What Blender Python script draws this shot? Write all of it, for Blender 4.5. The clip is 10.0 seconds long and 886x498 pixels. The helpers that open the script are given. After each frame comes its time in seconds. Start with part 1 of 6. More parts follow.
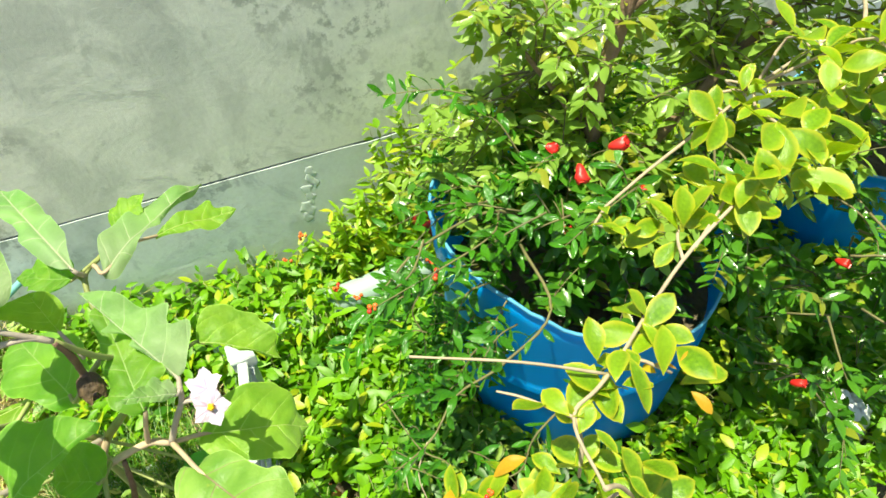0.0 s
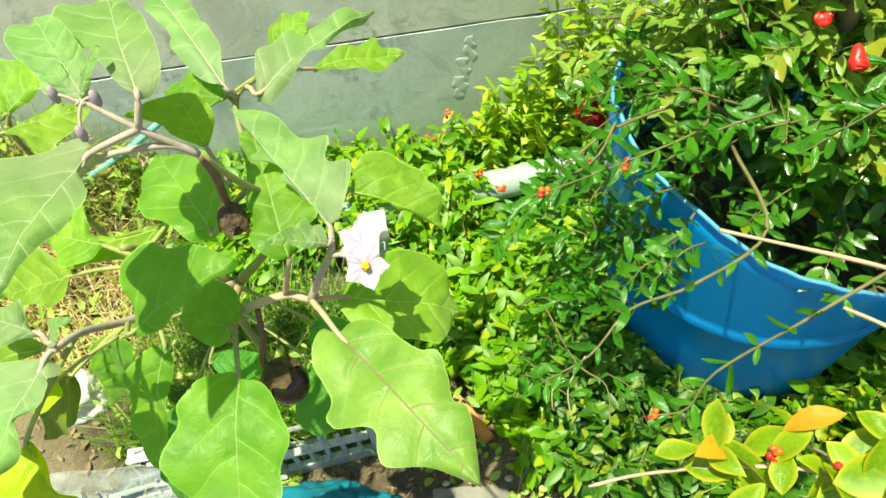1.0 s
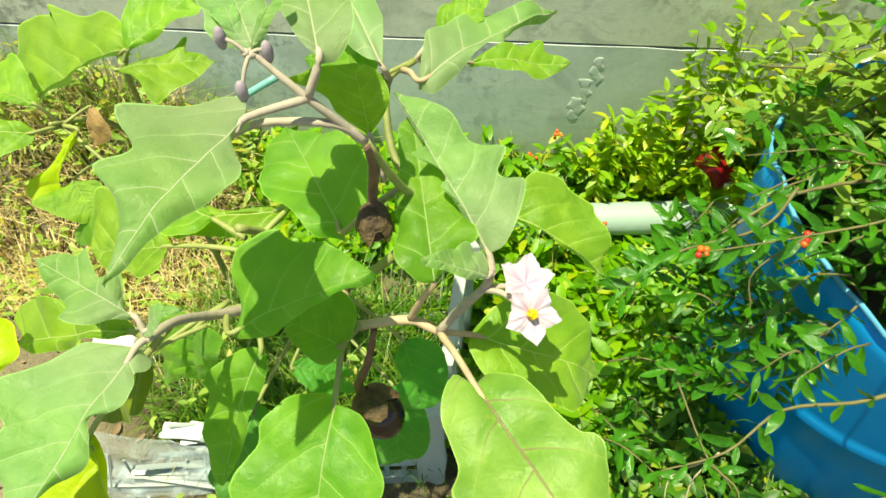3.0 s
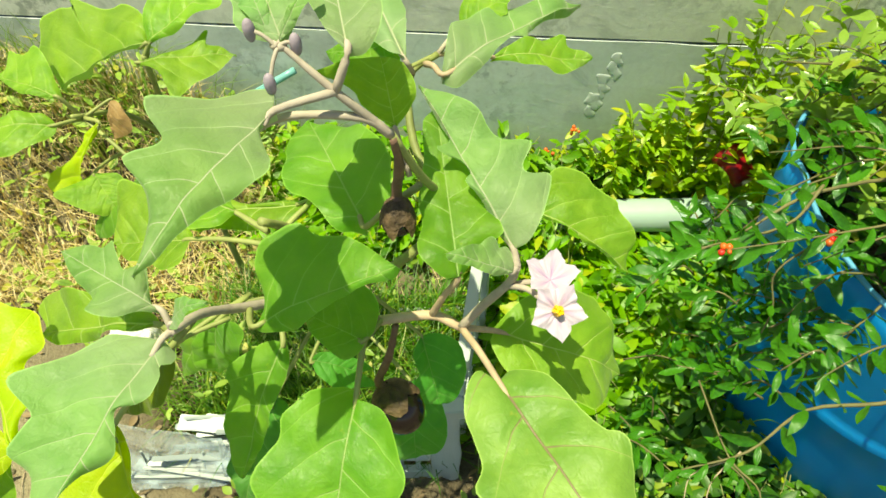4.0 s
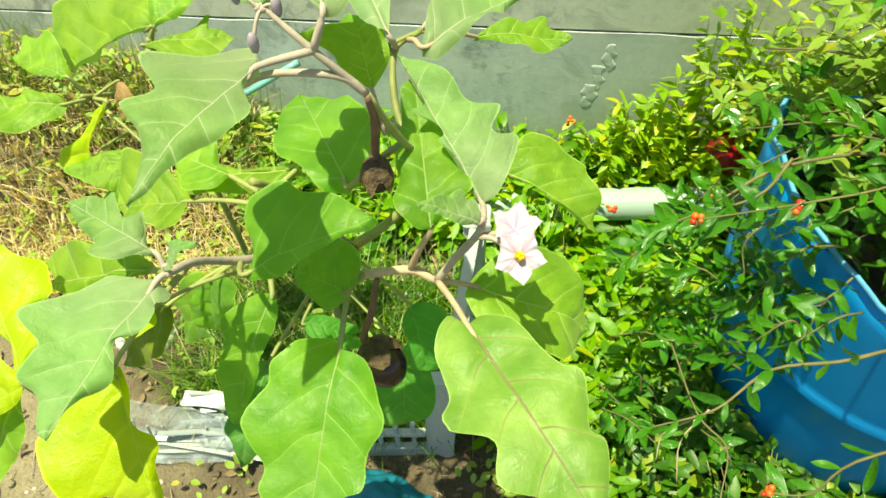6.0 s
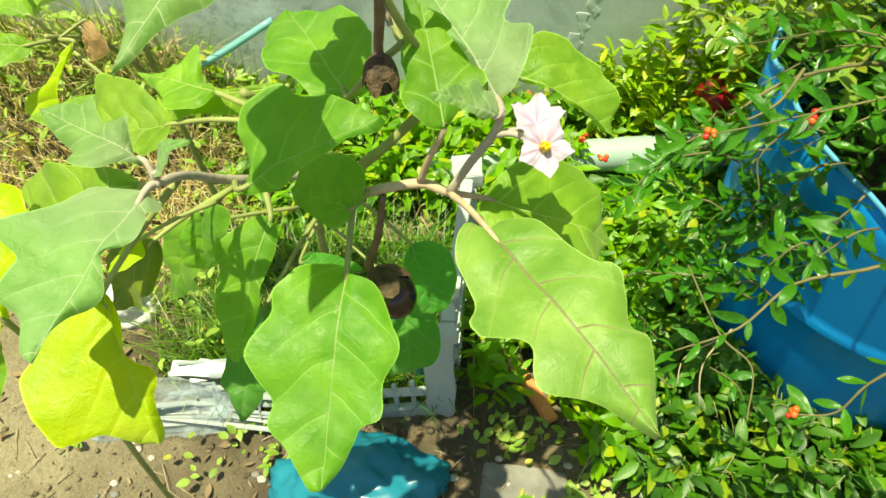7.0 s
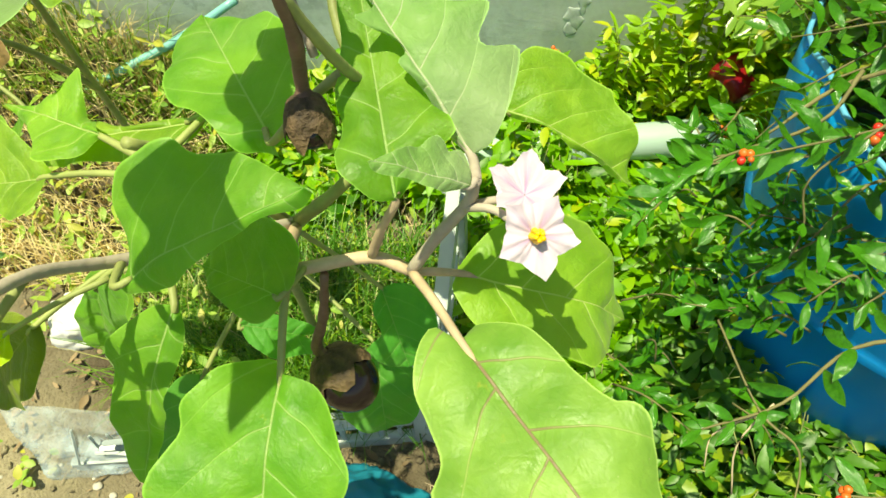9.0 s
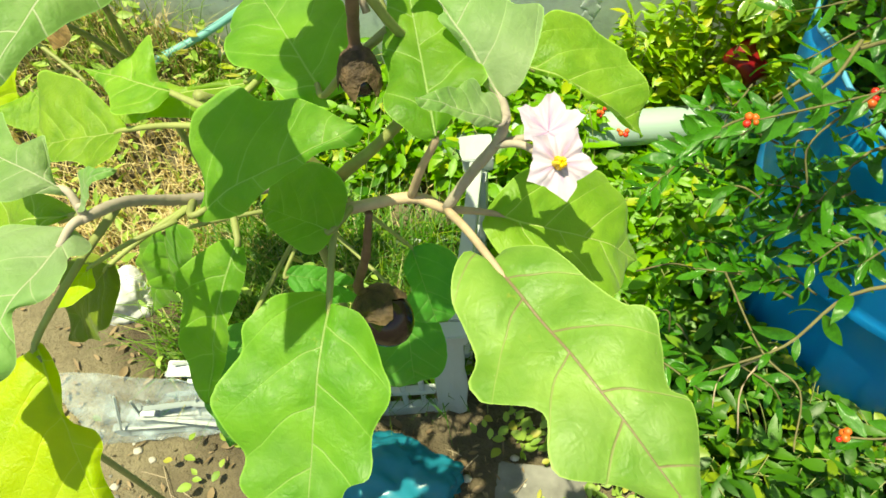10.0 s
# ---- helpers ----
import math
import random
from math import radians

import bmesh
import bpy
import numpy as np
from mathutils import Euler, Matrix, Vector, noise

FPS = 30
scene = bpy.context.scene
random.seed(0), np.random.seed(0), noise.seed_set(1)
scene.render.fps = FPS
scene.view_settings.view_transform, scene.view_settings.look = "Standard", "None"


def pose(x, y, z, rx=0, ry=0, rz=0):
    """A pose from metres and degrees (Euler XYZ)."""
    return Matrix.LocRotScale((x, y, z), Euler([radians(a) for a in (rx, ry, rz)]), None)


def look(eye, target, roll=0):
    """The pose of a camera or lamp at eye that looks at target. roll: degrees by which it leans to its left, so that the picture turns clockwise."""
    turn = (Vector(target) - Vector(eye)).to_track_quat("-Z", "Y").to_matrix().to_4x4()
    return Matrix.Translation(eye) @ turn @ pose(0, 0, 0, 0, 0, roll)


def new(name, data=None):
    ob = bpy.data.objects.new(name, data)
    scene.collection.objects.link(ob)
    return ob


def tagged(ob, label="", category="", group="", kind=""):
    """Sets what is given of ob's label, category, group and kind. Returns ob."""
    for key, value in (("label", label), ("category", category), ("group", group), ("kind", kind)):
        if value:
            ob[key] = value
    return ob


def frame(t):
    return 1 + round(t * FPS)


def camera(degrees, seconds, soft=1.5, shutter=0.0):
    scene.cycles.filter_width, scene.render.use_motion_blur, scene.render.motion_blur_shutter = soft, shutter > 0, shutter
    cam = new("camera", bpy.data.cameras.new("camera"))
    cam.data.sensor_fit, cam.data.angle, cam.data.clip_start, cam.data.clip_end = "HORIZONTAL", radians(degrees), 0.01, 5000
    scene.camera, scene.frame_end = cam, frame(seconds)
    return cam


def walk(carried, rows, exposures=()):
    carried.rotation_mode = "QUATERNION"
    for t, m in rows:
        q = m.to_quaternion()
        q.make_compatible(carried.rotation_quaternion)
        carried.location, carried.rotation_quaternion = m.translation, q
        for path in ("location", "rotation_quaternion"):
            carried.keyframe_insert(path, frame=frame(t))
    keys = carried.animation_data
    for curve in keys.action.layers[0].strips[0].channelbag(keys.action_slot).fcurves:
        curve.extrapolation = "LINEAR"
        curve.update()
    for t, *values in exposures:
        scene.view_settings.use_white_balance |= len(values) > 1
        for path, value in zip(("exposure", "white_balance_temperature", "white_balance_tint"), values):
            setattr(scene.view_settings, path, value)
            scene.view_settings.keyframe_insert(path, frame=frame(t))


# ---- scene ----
cam = camera(66.7, 10.0, 1.6)
PATH = [
    (0, (-0.063, 0.264, 1.393), (0.318, 1.594, -0.052), -5.7),
    (0.5, (-0.106, 0.304, 1.31), (0.012, 1.552, -0.248), -7.4),
    (1, (-0.131, 0.347, 1.269), (-0.122, 1.557, -0.324), -8.1),
    (1.5, (-0.165, 0.37, 1.246), (-0.202, 1.572, -0.351), -5.9),
    (2, (-0.2, 0.388, 1.231), (-0.276, 1.57, -0.381), -4.3),
    (2.5, (-0.21, 0.409, 1.216), (-0.32, 1.602, -0.385), -4.1),
    (2.7, (-0.216, 0.418, 1.208), (-0.301, 1.631, -0.379), -1.5),
    (3.8, (-0.241, 0.433, 1.215), (-0.374, 1.672, -0.348), -1.1),
    (4, (-0.235, 0.428, 1.207), (-0.37, 1.645, -0.374), -1.5),
    (4.5, (-0.222, 0.41, 1.184), (-0.35, 1.556, -0.45), -1.6),
    (5, (-0.214, 0.398, 1.181), (-0.352, 1.543, -0.452), -1.8),
    (5.5, (-0.206, 0.392, 1.202), (-0.373, 1.588, -0.392), -2.3),
    (5.7, (-0.203, 0.391, 1.214), (-0.373, 1.614, -0.36), -2.4),
    (6.8, (-0.219, 0.34, 1.198), (-0.369, 1.55, -0.387), -3.4),
    (7, (-0.231, 0.356, 1.15), (-0.329, 1.549, -0.452), -2.6),
    (7.5, (-0.24, 0.44, 1.101), (-0.311, 1.628, -0.506), -3.7),
    (8, (-0.241, 0.474, 1.085), (-0.342, 1.621, -0.55), -3.7),
    (8.5, (-0.224, 0.49, 1.084), (-0.322, 1.597, -0.578), -4.2),
    (9, (-0.216, 0.493, 1.09), (-0.313, 1.6, -0.573), -3.9),
    (9.5, (-0.212, 0.491, 1.095), (-0.324, 1.611, -0.559), -3.7),
    (10, (-0.223, 0.435, 1.11), (-0.368, 1.539, -0.551), -5.9),
]
walk(cam, [(t, look(eye, target, roll)) for t, eye, target, roll in PATH], [(0, 0.78, 7050, -1), (1.0, 0.72, 7450, -5), (2.5, 0.66, 7800, -8), (4.0, 0.48, 7950, -8), (4.5, 0.52, 8000, -8), (5.0, 0.60, 8000, -8), (5.5, 0.64, 8000, -8), (7.5, 0.57, 7950, -8), (10, 0.57, 7950, -8)])

# ---- light ----
world = bpy.data.worlds.new("sky")
scene.world = world
world.use_nodes = True
sky = world.node_tree.nodes.new("ShaderNodeTexSky")
sky.sky_type = "NISHITA"
sky.sun_disc = False
SUN_UP, SUN_ROUND = radians(79), radians(242)
sky.sun_elevation, sky.sun_rotation = SUN_UP, SUN_ROUND
world.node_tree.links.new(sky.outputs[0], world.node_tree.nodes["Background"].inputs[0])
world.node_tree.nodes["Background"].inputs[1].default_value = 0.105

sun_data = bpy.data.lights.new("sun", "SUN")
sun_data.energy, sun_data.angle, sun_data.color = 5.8, radians(0.6), (1.0, 0.94, 0.78)
sun = new("sun", sun_data)
sun_way = Vector((math.sin(SUN_ROUND) * math.cos(SUN_UP), math.cos(SUN_ROUND) * math.cos(SUN_UP), math.sin(SUN_UP)))
sun.matrix_world = look(sun_way * 20, (0, 0, 0))

# ---- materials ----


def material(name):
    m = bpy.data.materials.new(name)
    m.use_nodes = True
    nt = m.node_tree
    return m, nt, nt.nodes["Principled BSDF"]


def nod(nt, kind, **values):
    n = nt.nodes.new(kind)
    for k, v in values.items():
        if k.startswith("i_"):
            n.inputs[k[2:].replace("_", " ")].default_value = v
        elif k == "op":
            n.operation = v
    return n


def math_node(nt, op, a, b=None, c=None):
    n = nt.nodes.new("ShaderNodeMath")
    n.operation = op
    for i, v in enumerate((a, b, c)):
        if v is None:
            continue
        if isinstance(v, (int, float)):
            n.inputs[i].default_value = v
        else:
            nt.links.new(v, n.inputs[i])
    return n.outputs[0]


def mixed(nt, fac, a, b, how="MIX"):
    n = nt.nodes.new("ShaderNodeMix")
    n.data_type, n.blend_type = "RGBA", how
    for i, v in ((0, fac), (6, a), (7, b)):
        if isinstance(v, (int, float)):
            n.inputs[i].default_value = v
        elif isinstance(v, tuple):
            n.inputs[i].default_value = (*v, 1) if len(v) == 3 else v
        else:
            nt.links.new(v, n.inputs[i])
    return n.outputs[2]


def ramp(nt, fac, *stops):
    n = nt.nodes.new("ShaderNodeValToRGB")
    els = n.color_ramp.elements
    while len(els) < len(stops):
        els.new(0.5)
    for e, (p, c) in zip(els, stops):
        e.position = p
        e.color = (c, c, c, 1) if isinstance(c, (int, float)) else (*c, 1)
    nt.links.new(fac, n.inputs[0])
    return n.outputs[0]


def noisy(nt, scale, detail=4, rough=0.6, coords="Object", distort=0.0, dims=None):
    tc = nt.nodes.new("ShaderNodeTexCoord")
    n = nod(nt, "ShaderNodeTexNoise", i_Scale=scale, i_Detail=detail, i_Roughness=rough, i_Distortion=distort)
    src = tc.outputs[coords]
    if dims:
        mp = nt.nodes.new("ShaderNodeMapping")
        mp.inputs["Scale"].default_value = dims
        nt.links.new(src, mp.inputs[0])
        src = mp.outputs[0]
    nt.links.new(src, n.inputs[0])
    return n.outputs[0]


def bump(nt, bsdf, height, strength=0.3, distance=0.01):
    b = nod(nt, "ShaderNodeBump", i_Strength=strength, i_Distance=distance)
    nt.links.new(height, b.inputs["Height"])
    nt.links.new(b.outputs[0], bsdf.inputs["Normal"])
    return b


def thin(nt, bsdf, colour, share):
    """Light through a thin sheet: part of it goes on to the far side."""
    tr = nt.nodes.new("ShaderNodeBsdfTranslucent")
    if isinstance(colour, tuple):
        tr.inputs[0].default_value = (*colour, 1)
    else:
        nt.links.new(colour, tr.inputs[0])
    mx = nt.nodes.new("ShaderNodeMixShader")
    mx.inputs[0].default_value = share
    nt.links.new(bsdf.outputs[0], mx.inputs[1])
    nt.links.new(tr.outputs[0], mx.inputs[2])
    nt.links.new(mx.outputs[0], nt.nodes["Material Output"].inputs[0])


def aubergine_leaf(name, dark, light, vein, through_colour, share, veins=4.2, rough=0.5, blotch=0.5, tint=None):
    """Large downy leaf: midrib and curved side veins along its own length, puckered net between them.
    tint: the grey-violet down that young leaves carry towards their stalk."""
    m, nt, b = material(name)
    uv = nt.nodes.new("ShaderNodeUVMap")
    sp = nt.nodes.new("ShaderNodeSeparateXYZ")
    nt.links.new(uv.outputs[0], sp.inputs[0])
    x, y = sp.outputs[0], math_node(nt, "ABSOLUTE", sp.outputs[1])
    wob = noisy(nt, 3.0, 2, coords="UV")
    x = math_node(nt, "ADD", x, math_node(nt, "MULTIPLY", math_node(nt, "SUBTRACT", wob, 0.5), 0.07))
    # side veins leave the midrib steeply and bend towards the tip; those of the two halves alternate
    lean = math_node(nt, "ADD", math_node(nt, "MULTIPLY", y, 0.55), math_node(nt, "MULTIPLY", math_node(nt, "MULTIPLY", y, y), 1.1))
    half = math_node(nt, "MULTIPLY", math_node(nt, "GREATER_THAN", sp.outputs[1], 0.0), 0.38)
    q = math_node(nt, "ADD", math_node(nt, "MULTIPLY", math_node(nt, "SUBTRACT", x, lean), veins), half)
    side = math_node(nt, "SUBTRACT", 0.5, math_node(nt, "ABSOLUTE", math_node(nt, "SUBTRACT", math_node(nt, "FRACT", math_node(nt, "ADD", q, 100.25)), 0.5)))
    fade = ramp(nt, y, (0.0, 1.0), (0.16, 0.75), (0.36, 0.12))
    side_line = math_node(nt, "MAXIMUM", math_node(nt, "SUBTRACT", 1.0, math_node(nt, "DIVIDE", side, 0.022)), 0.0)
    side_line = math_node(nt, "MULTIPLY", math_node(nt, "MINIMUM", math_node(nt, "MULTIPLY", side_line, 1.8), 1.0), fade)
    wide = math_node(nt, "ADD", 0.0022, math_node(nt, "MULTIPLY", math_node(nt, "SUBTRACT", 1.0, sp.outputs[0]), 0.005))
    mid_line = math_node(nt, "MAXIMUM", math_node(nt, "SUBTRACT", 1.0, math_node(nt, "DIVIDE", y, wide)), 0.0)
    mid_line = math_node(nt, "MINIMUM", math_node(nt, "MULTIPLY", mid_line, 2.0), 1.0)
    lines = math_node(nt, "MAXIMUM", mid_line, math_node(nt, "MULTIPLY", side_line, 0.9))
    big = noisy(nt, 3.0, 4, coords="UV", distort=0.5)
    fine = noisy(nt, 55.0, 3, coords="UV")
    info = nt.nodes.new("ShaderNodeObjectInfo")
    base = mixed(nt, ramp(nt, big, (0.34, 0.0), (0.66, 1.0)), dark, light)
    pale = ramp(nt, noisy(nt, 1.7, 4, 0.6, coords="Object", distort=0.8, dims=(9, 9, 9)), (0.5, 0.0), (0.75, 0.4))
    base = mixed(nt, pale, base, tuple(0.75 * v + 0.10 for v in light))
    base = mixed(nt, math_node(nt, "MULTIPLY", fine, 0.45), base, mixed(nt, 0.6, base, light))
    # a paler band follows each vein
    band = ramp(nt, side, (0.0, 0.30), (0.14, 0.0))
    base = mixed(nt, math_node(nt, "MULTIPLY", band, fade), base, tuple(min(1.0, v * 1.35 + 0.02) for v in light))
    if tint:
        near = ramp(nt, math_node(nt, "ADD", math_node(nt, "MULTIPLY", sp.outputs[0], 0.8), math_node(nt, "MULTIPLY", big, 0.35)), (0.12, 0.6), (0.6, 0.0))
        base = mixed(nt, near, base, tint)
    hs = nod(nt, "ShaderNodeHueSaturation")
    nt.links.new(base, hs.inputs["Color"])
    nt.links.new(math_node(nt, "ADD", 0.86, math_node(nt, "MULTIPLY", info.outputs["Random"], 0.28)), hs.inputs["Value"])
    nt.links.new(math_node(nt, "ADD", 0.49, math_node(nt, "MULTIPLY", info.outputs["Random"], 0.02)), hs.inputs["Hue"])
    spots = ramp(nt, noisy(nt, 9.0, 4, 0.7, coords="UV"), (0.66, 0.0), (0.72, blotch))
    col = mixed(nt, spots, hs.outputs[0], (light[0] * 1.5, light[1] * 1.05, light[2] * 0.9))
    specks = nod(nt, "ShaderNodeTexVoronoi", i_Scale=26.0)
    nt.links.new(uv.outputs[0], specks.inputs["Vector"])
    col = mixed(nt, ramp(nt, specks.outputs["Distance"], (0.03, 0.35), (0.06, 0.0)), col, (0.62, 0.60, 0.36))
    cells = nod(nt, "ShaderNodeTexVoronoi", i_Scale=15.0)
    cells.feature = "DISTANCE_TO_EDGE"
    warp = nt.nodes.new("ShaderNodeVectorMath")
    warp.operation = "MULTIPLY_ADD"
    jog = nod(nt, "ShaderNodeTexNoise", i_Scale=7.0, i_Detail=3.0)
    nt.links.new(uv.outputs[0], jog.inputs["Vector"])
    nt.links.new(jog.outputs[1], warp.inputs[0])
    warp.inputs[1].default_value = (0.10, 0.10, 0.0)
    nt.links.new(uv.outputs[0], warp.inputs[2])
    nt.links.new(warp.outputs[0], cells.inputs["Vector"])
    net = ramp(nt, cells.outputs[0], (0.0, 0.05), (0.06, 0.0))
    col = mixed(nt, net, col, mixed(nt, 0.5, light, vein))
    col = mixed(nt, lines, col, mixed(nt, ramp(nt, y, (0.03, 0.0), (0.2, 0.7)), vein, tuple(min(1.0, v * 1.4 + 0.05) for v in light)))
    att = nt.nodes.new("ShaderNodeAttribute")
    att.attribute_name = "margin"
    rim = ramp(nt, att.outputs["Fac"], (0.968, 0.0), (0.99, 0.75))
    col = mixed(nt, rim, col, tuple(min(1.0, v * 1.5 + 0.05) for v in light))
    nt.links.new(col, b.inputs["Base Color"])
    nt.links.new(ramp(nt, noisy(nt, 12.0, 3, coords="UV"), (0.3, rough - 0.12), (0.7, rough + 0.14)), b.inputs["Roughness"])
    b.inputs["Specular IOR Level"].default_value = 0.4
    pucker = noisy(nt, 11.0, 3, coords="UV", distort=0.6)
    pillow = math_node(nt, "ADD", math_node(nt, "MULTIPLY", pucker, 0.8), math_node(nt, "MULTIPLY", fine, 0.2))
    pillow = math_node(nt, "ADD", pillow, math_node(nt, "MULTIPLY", math_node(nt, "MINIMUM", cells.outputs[0], 0.12), 0.55))
    pillow = math_node(nt, "ADD", pillow, math_node(nt, "MULTIPLY", lines, -0.7))
    pillow = math_node(nt, "ADD", pillow, math_node(nt, "MULTIPLY", math_node(nt, "MULTIPLY", math_node(nt, "MINIMUM", side, 0.2), fade), 2.6))
    b.inputs["Sheen Weight"].default_value = 0.25 if tint else 0.12
    bump(nt, b, pillow, 0.42, 0.0038)
    thin(nt, b, through_colour, share)
    return m


def small_leaf(name, a, b_, share, rough=0.35, island=True, tip=None, rim=None):
    m, nt, b = material(name)
    if island:
        rnd = nt.nodes.new("ShaderNodeNewGeometry").outputs["Random Per Island"]
    else:
        rnd = nt.nodes.new("ShaderNodeObjectInfo").outputs["Random"]
    col = mixed(nt, rnd, a, b_)
    n = noisy(nt, 14.0, 3)
    col = mixed(nt, ramp(nt, n, (0.35, 0.0), (0.75, 0.6)), col, tuple(v * 1.5 for v in b_))
    if tip:
        col = mixed(nt, ramp(nt, rnd, (0.86, 0.0), (0.9, 0.85)), col, tip)
    if rim:
        att = nt.nodes.new("ShaderNodeAttribute")
        att.attribute_name = "margin"
        col = mixed(nt, ramp(nt, att.outputs["Fac"], (0.55, 0.0), (0.95, 0.9)), col, rim)
    nt.links.new(col, b.inputs["Base Color"])
    b.inputs["Roughness"].default_value = rough
    bump(nt, b, noisy(nt, 160.0, 2), 0.25, 0.002)
    thin(nt, b, (b_[0] * 1.7, b_[1] * 1.5, b_[2] * 0.8), share)
    return m


def plain(name, colour, rough=0.5, grain=40.0, vary=0.25, relief=0.2, metal=0.0, depth=0.004):
    m, nt, b = material(name)
    n1, n2 = noisy(nt, grain, 5), noisy(nt, grain * 0.12, 3)
    f = math_node(nt, "ADD", math_node(nt, "MULTIPLY", n1, 0.5), math_node(nt, "MULTIPLY", n2, 0.5))
    col = mixed(nt, ramp(nt, f, (0.35, 0.0), (0.65, 1.0)), tuple(v * (1 - vary) for v in colour), tuple(min(1, v * (1 + vary)) for v in colour))
    nt.links.new(col, b.inputs["Base Color"])
    b.inputs["Roughness"].default_value = rough
    b.inputs["Metallic"].default_value = metal
    if relief:
        bump(nt, b, n1, relief, depth)
    return m


LEAF = {
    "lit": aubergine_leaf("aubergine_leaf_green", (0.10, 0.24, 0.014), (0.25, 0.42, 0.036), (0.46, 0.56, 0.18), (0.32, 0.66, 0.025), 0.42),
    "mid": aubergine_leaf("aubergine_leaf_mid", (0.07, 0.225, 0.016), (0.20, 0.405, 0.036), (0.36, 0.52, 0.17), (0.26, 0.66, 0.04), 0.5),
    # for the lower inner leaves: their shade is put into this deeper green
    "dark": aubergine_leaf("aubergine_leaf_shaded", (0.045, 0.20, 0.02), (0.085, 0.29, 0.034), (0.21, 0.36, 0.10), (0.14, 0.50, 0.025), 0.42),
    "grey": aubergine_leaf("aubergine_leaf_young", (0.10, 0.26, 0.050), (0.215, 0.385, 0.11), (0.46, 0.50, 0.33), (0.34, 0.60, 0.09), 0.38, 5.0, 0.58, 0.1, tint=(0.34, 0.355, 0.275)),
    "yel": aubergine_leaf("aubergine_leaf_yellowing", (0.30, 0.48, 0.008), (0.46, 0.58, 0.012), (0.56, 0.64, 0.08), (0.56, 0.76, 0.01), 0.45),
    "olive": aubergine_leaf("aubergine_leaf_withered", (0.08, 0.15, 0.01), (0.16, 0.23, 0.015), (0.20, 0.24, 0.04), (0.24, 0.34, 0.01), 0.3),
    "dry": aubergine_leaf("aubergine_leaf_dry", (0.22, 0.12, 0.05), (0.36, 0.22, 0.10), (0.34, 0.24, 0.14), (0.4, 0.25, 0.1), 0.2),
    "purple": aubergine_leaf("aubergine_leaf_purple_veined", (0.085, 0.20, 0.020), (0.235, 0.365, 0.065), (0.25, 0.17, 0.11), (0.28, 0.56, 0.02), 0.34),
}
STEM = plain("aubergine_stem", (0.40, 0.30, 0.205), 0.7, 60, 0.3, 0.3)
STEM_GREY = plain("aubergine_stem_downy", (0.39, 0.335, 0.28), 0.8, 80, 0.25, 0.3)
STEM_GREEN = plain("aubergine_stem_green", (0.24, 0.27, 0.09), 0.6, 50, 0.3, 0.3)
STALK = plain("fruit_stalk", (0.14, 0.08, 0.058), 0.65, 70, 0.45, 0.5)
CALYX = plain("fruit_calyx", (0.080, 0.050, 0.025), 0.7, 110, 0.8, 1.0, depth=0.006)
FRUIT = plain("aubergine_skin", (0.006, 0.003, 0.005), 0.17, 20, 0.4, 0.0)
POME_BARK = plain("pomegranate_bark", (0.20, 0.135, 0.085), 0.85, 45, 0.45, 0.7, depth=0.008)
TWIG = plain("pomegranate_twig", (0.40, 0.32, 0.22), 0.75, 60, 0.3, 0.4)
SHOOT = plain("pomegranate_green_twig", (0.135, 0.125, 0.05), 0.75, 60, 0.35, 0.4)
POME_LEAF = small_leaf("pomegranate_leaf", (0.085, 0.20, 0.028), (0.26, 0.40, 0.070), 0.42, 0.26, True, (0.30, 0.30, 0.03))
# older leaf green, with the shade of the lower crown put into it
POME_OLD_SHADED = small_leaf("pomegranate_leaf_old_shaded", (0.022, 0.10, 0.010), (0.085, 0.235, 0.020), 0.32, 0.22, True, (0.24, 0.26, 0.03))
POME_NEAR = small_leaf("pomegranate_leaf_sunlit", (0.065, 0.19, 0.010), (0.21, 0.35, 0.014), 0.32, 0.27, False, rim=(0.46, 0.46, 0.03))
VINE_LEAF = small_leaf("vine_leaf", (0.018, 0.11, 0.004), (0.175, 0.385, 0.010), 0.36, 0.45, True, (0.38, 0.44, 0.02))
# the vine's green, darkened to stand for shade
VINE_SHADED = small_leaf("vine_leaf_shaded", (0.012, 0.07, 0.005), (0.07, 0.20, 0.008), 0.3, 0.45, True, (0.26, 0.36, 0.02))
SPRAY_LEAF = small_leaf("creeper_leaf_young", (0.09, 0.24, 0.010), (0.27, 0.44, 0.020), 0.40, 0.42, True, (0.46, 0.46, 0.03))
GRASS = small_leaf("grass_blade", (0.04, 0.13, 0.010), (0.16, 0.27, 0.03), 0.3, 0.5, True, (0.50, 0.43, 0.20))
STRAW = small_leaf("straw", (0.40, 0.32, 0.15), (0.66, 0.55, 0.32), 0.2, 0.6, True, (0.2, 0.3, 0.03))
WEED_LEAF = small_leaf("weed_leaf", (0.08, 0.21, 0.02), (0.30, 0.42, 0.07), 0.3, 0.5, True, (0.40, 0.36, 0.06))
DRY = small_leaf("dry_leaf", (0.10, 0.065, 0.035), (0.26, 0.19, 0.11), 0.15, 0.7, True)
RED = plain("red_petal", (0.62, 0.02, 0.015), 0.4, 60, 0.3, 0.3)
ORANGE = plain("orange_bud", (0.62, 0.12, 0.02), 0.4, 60, 0.4, 0.3)


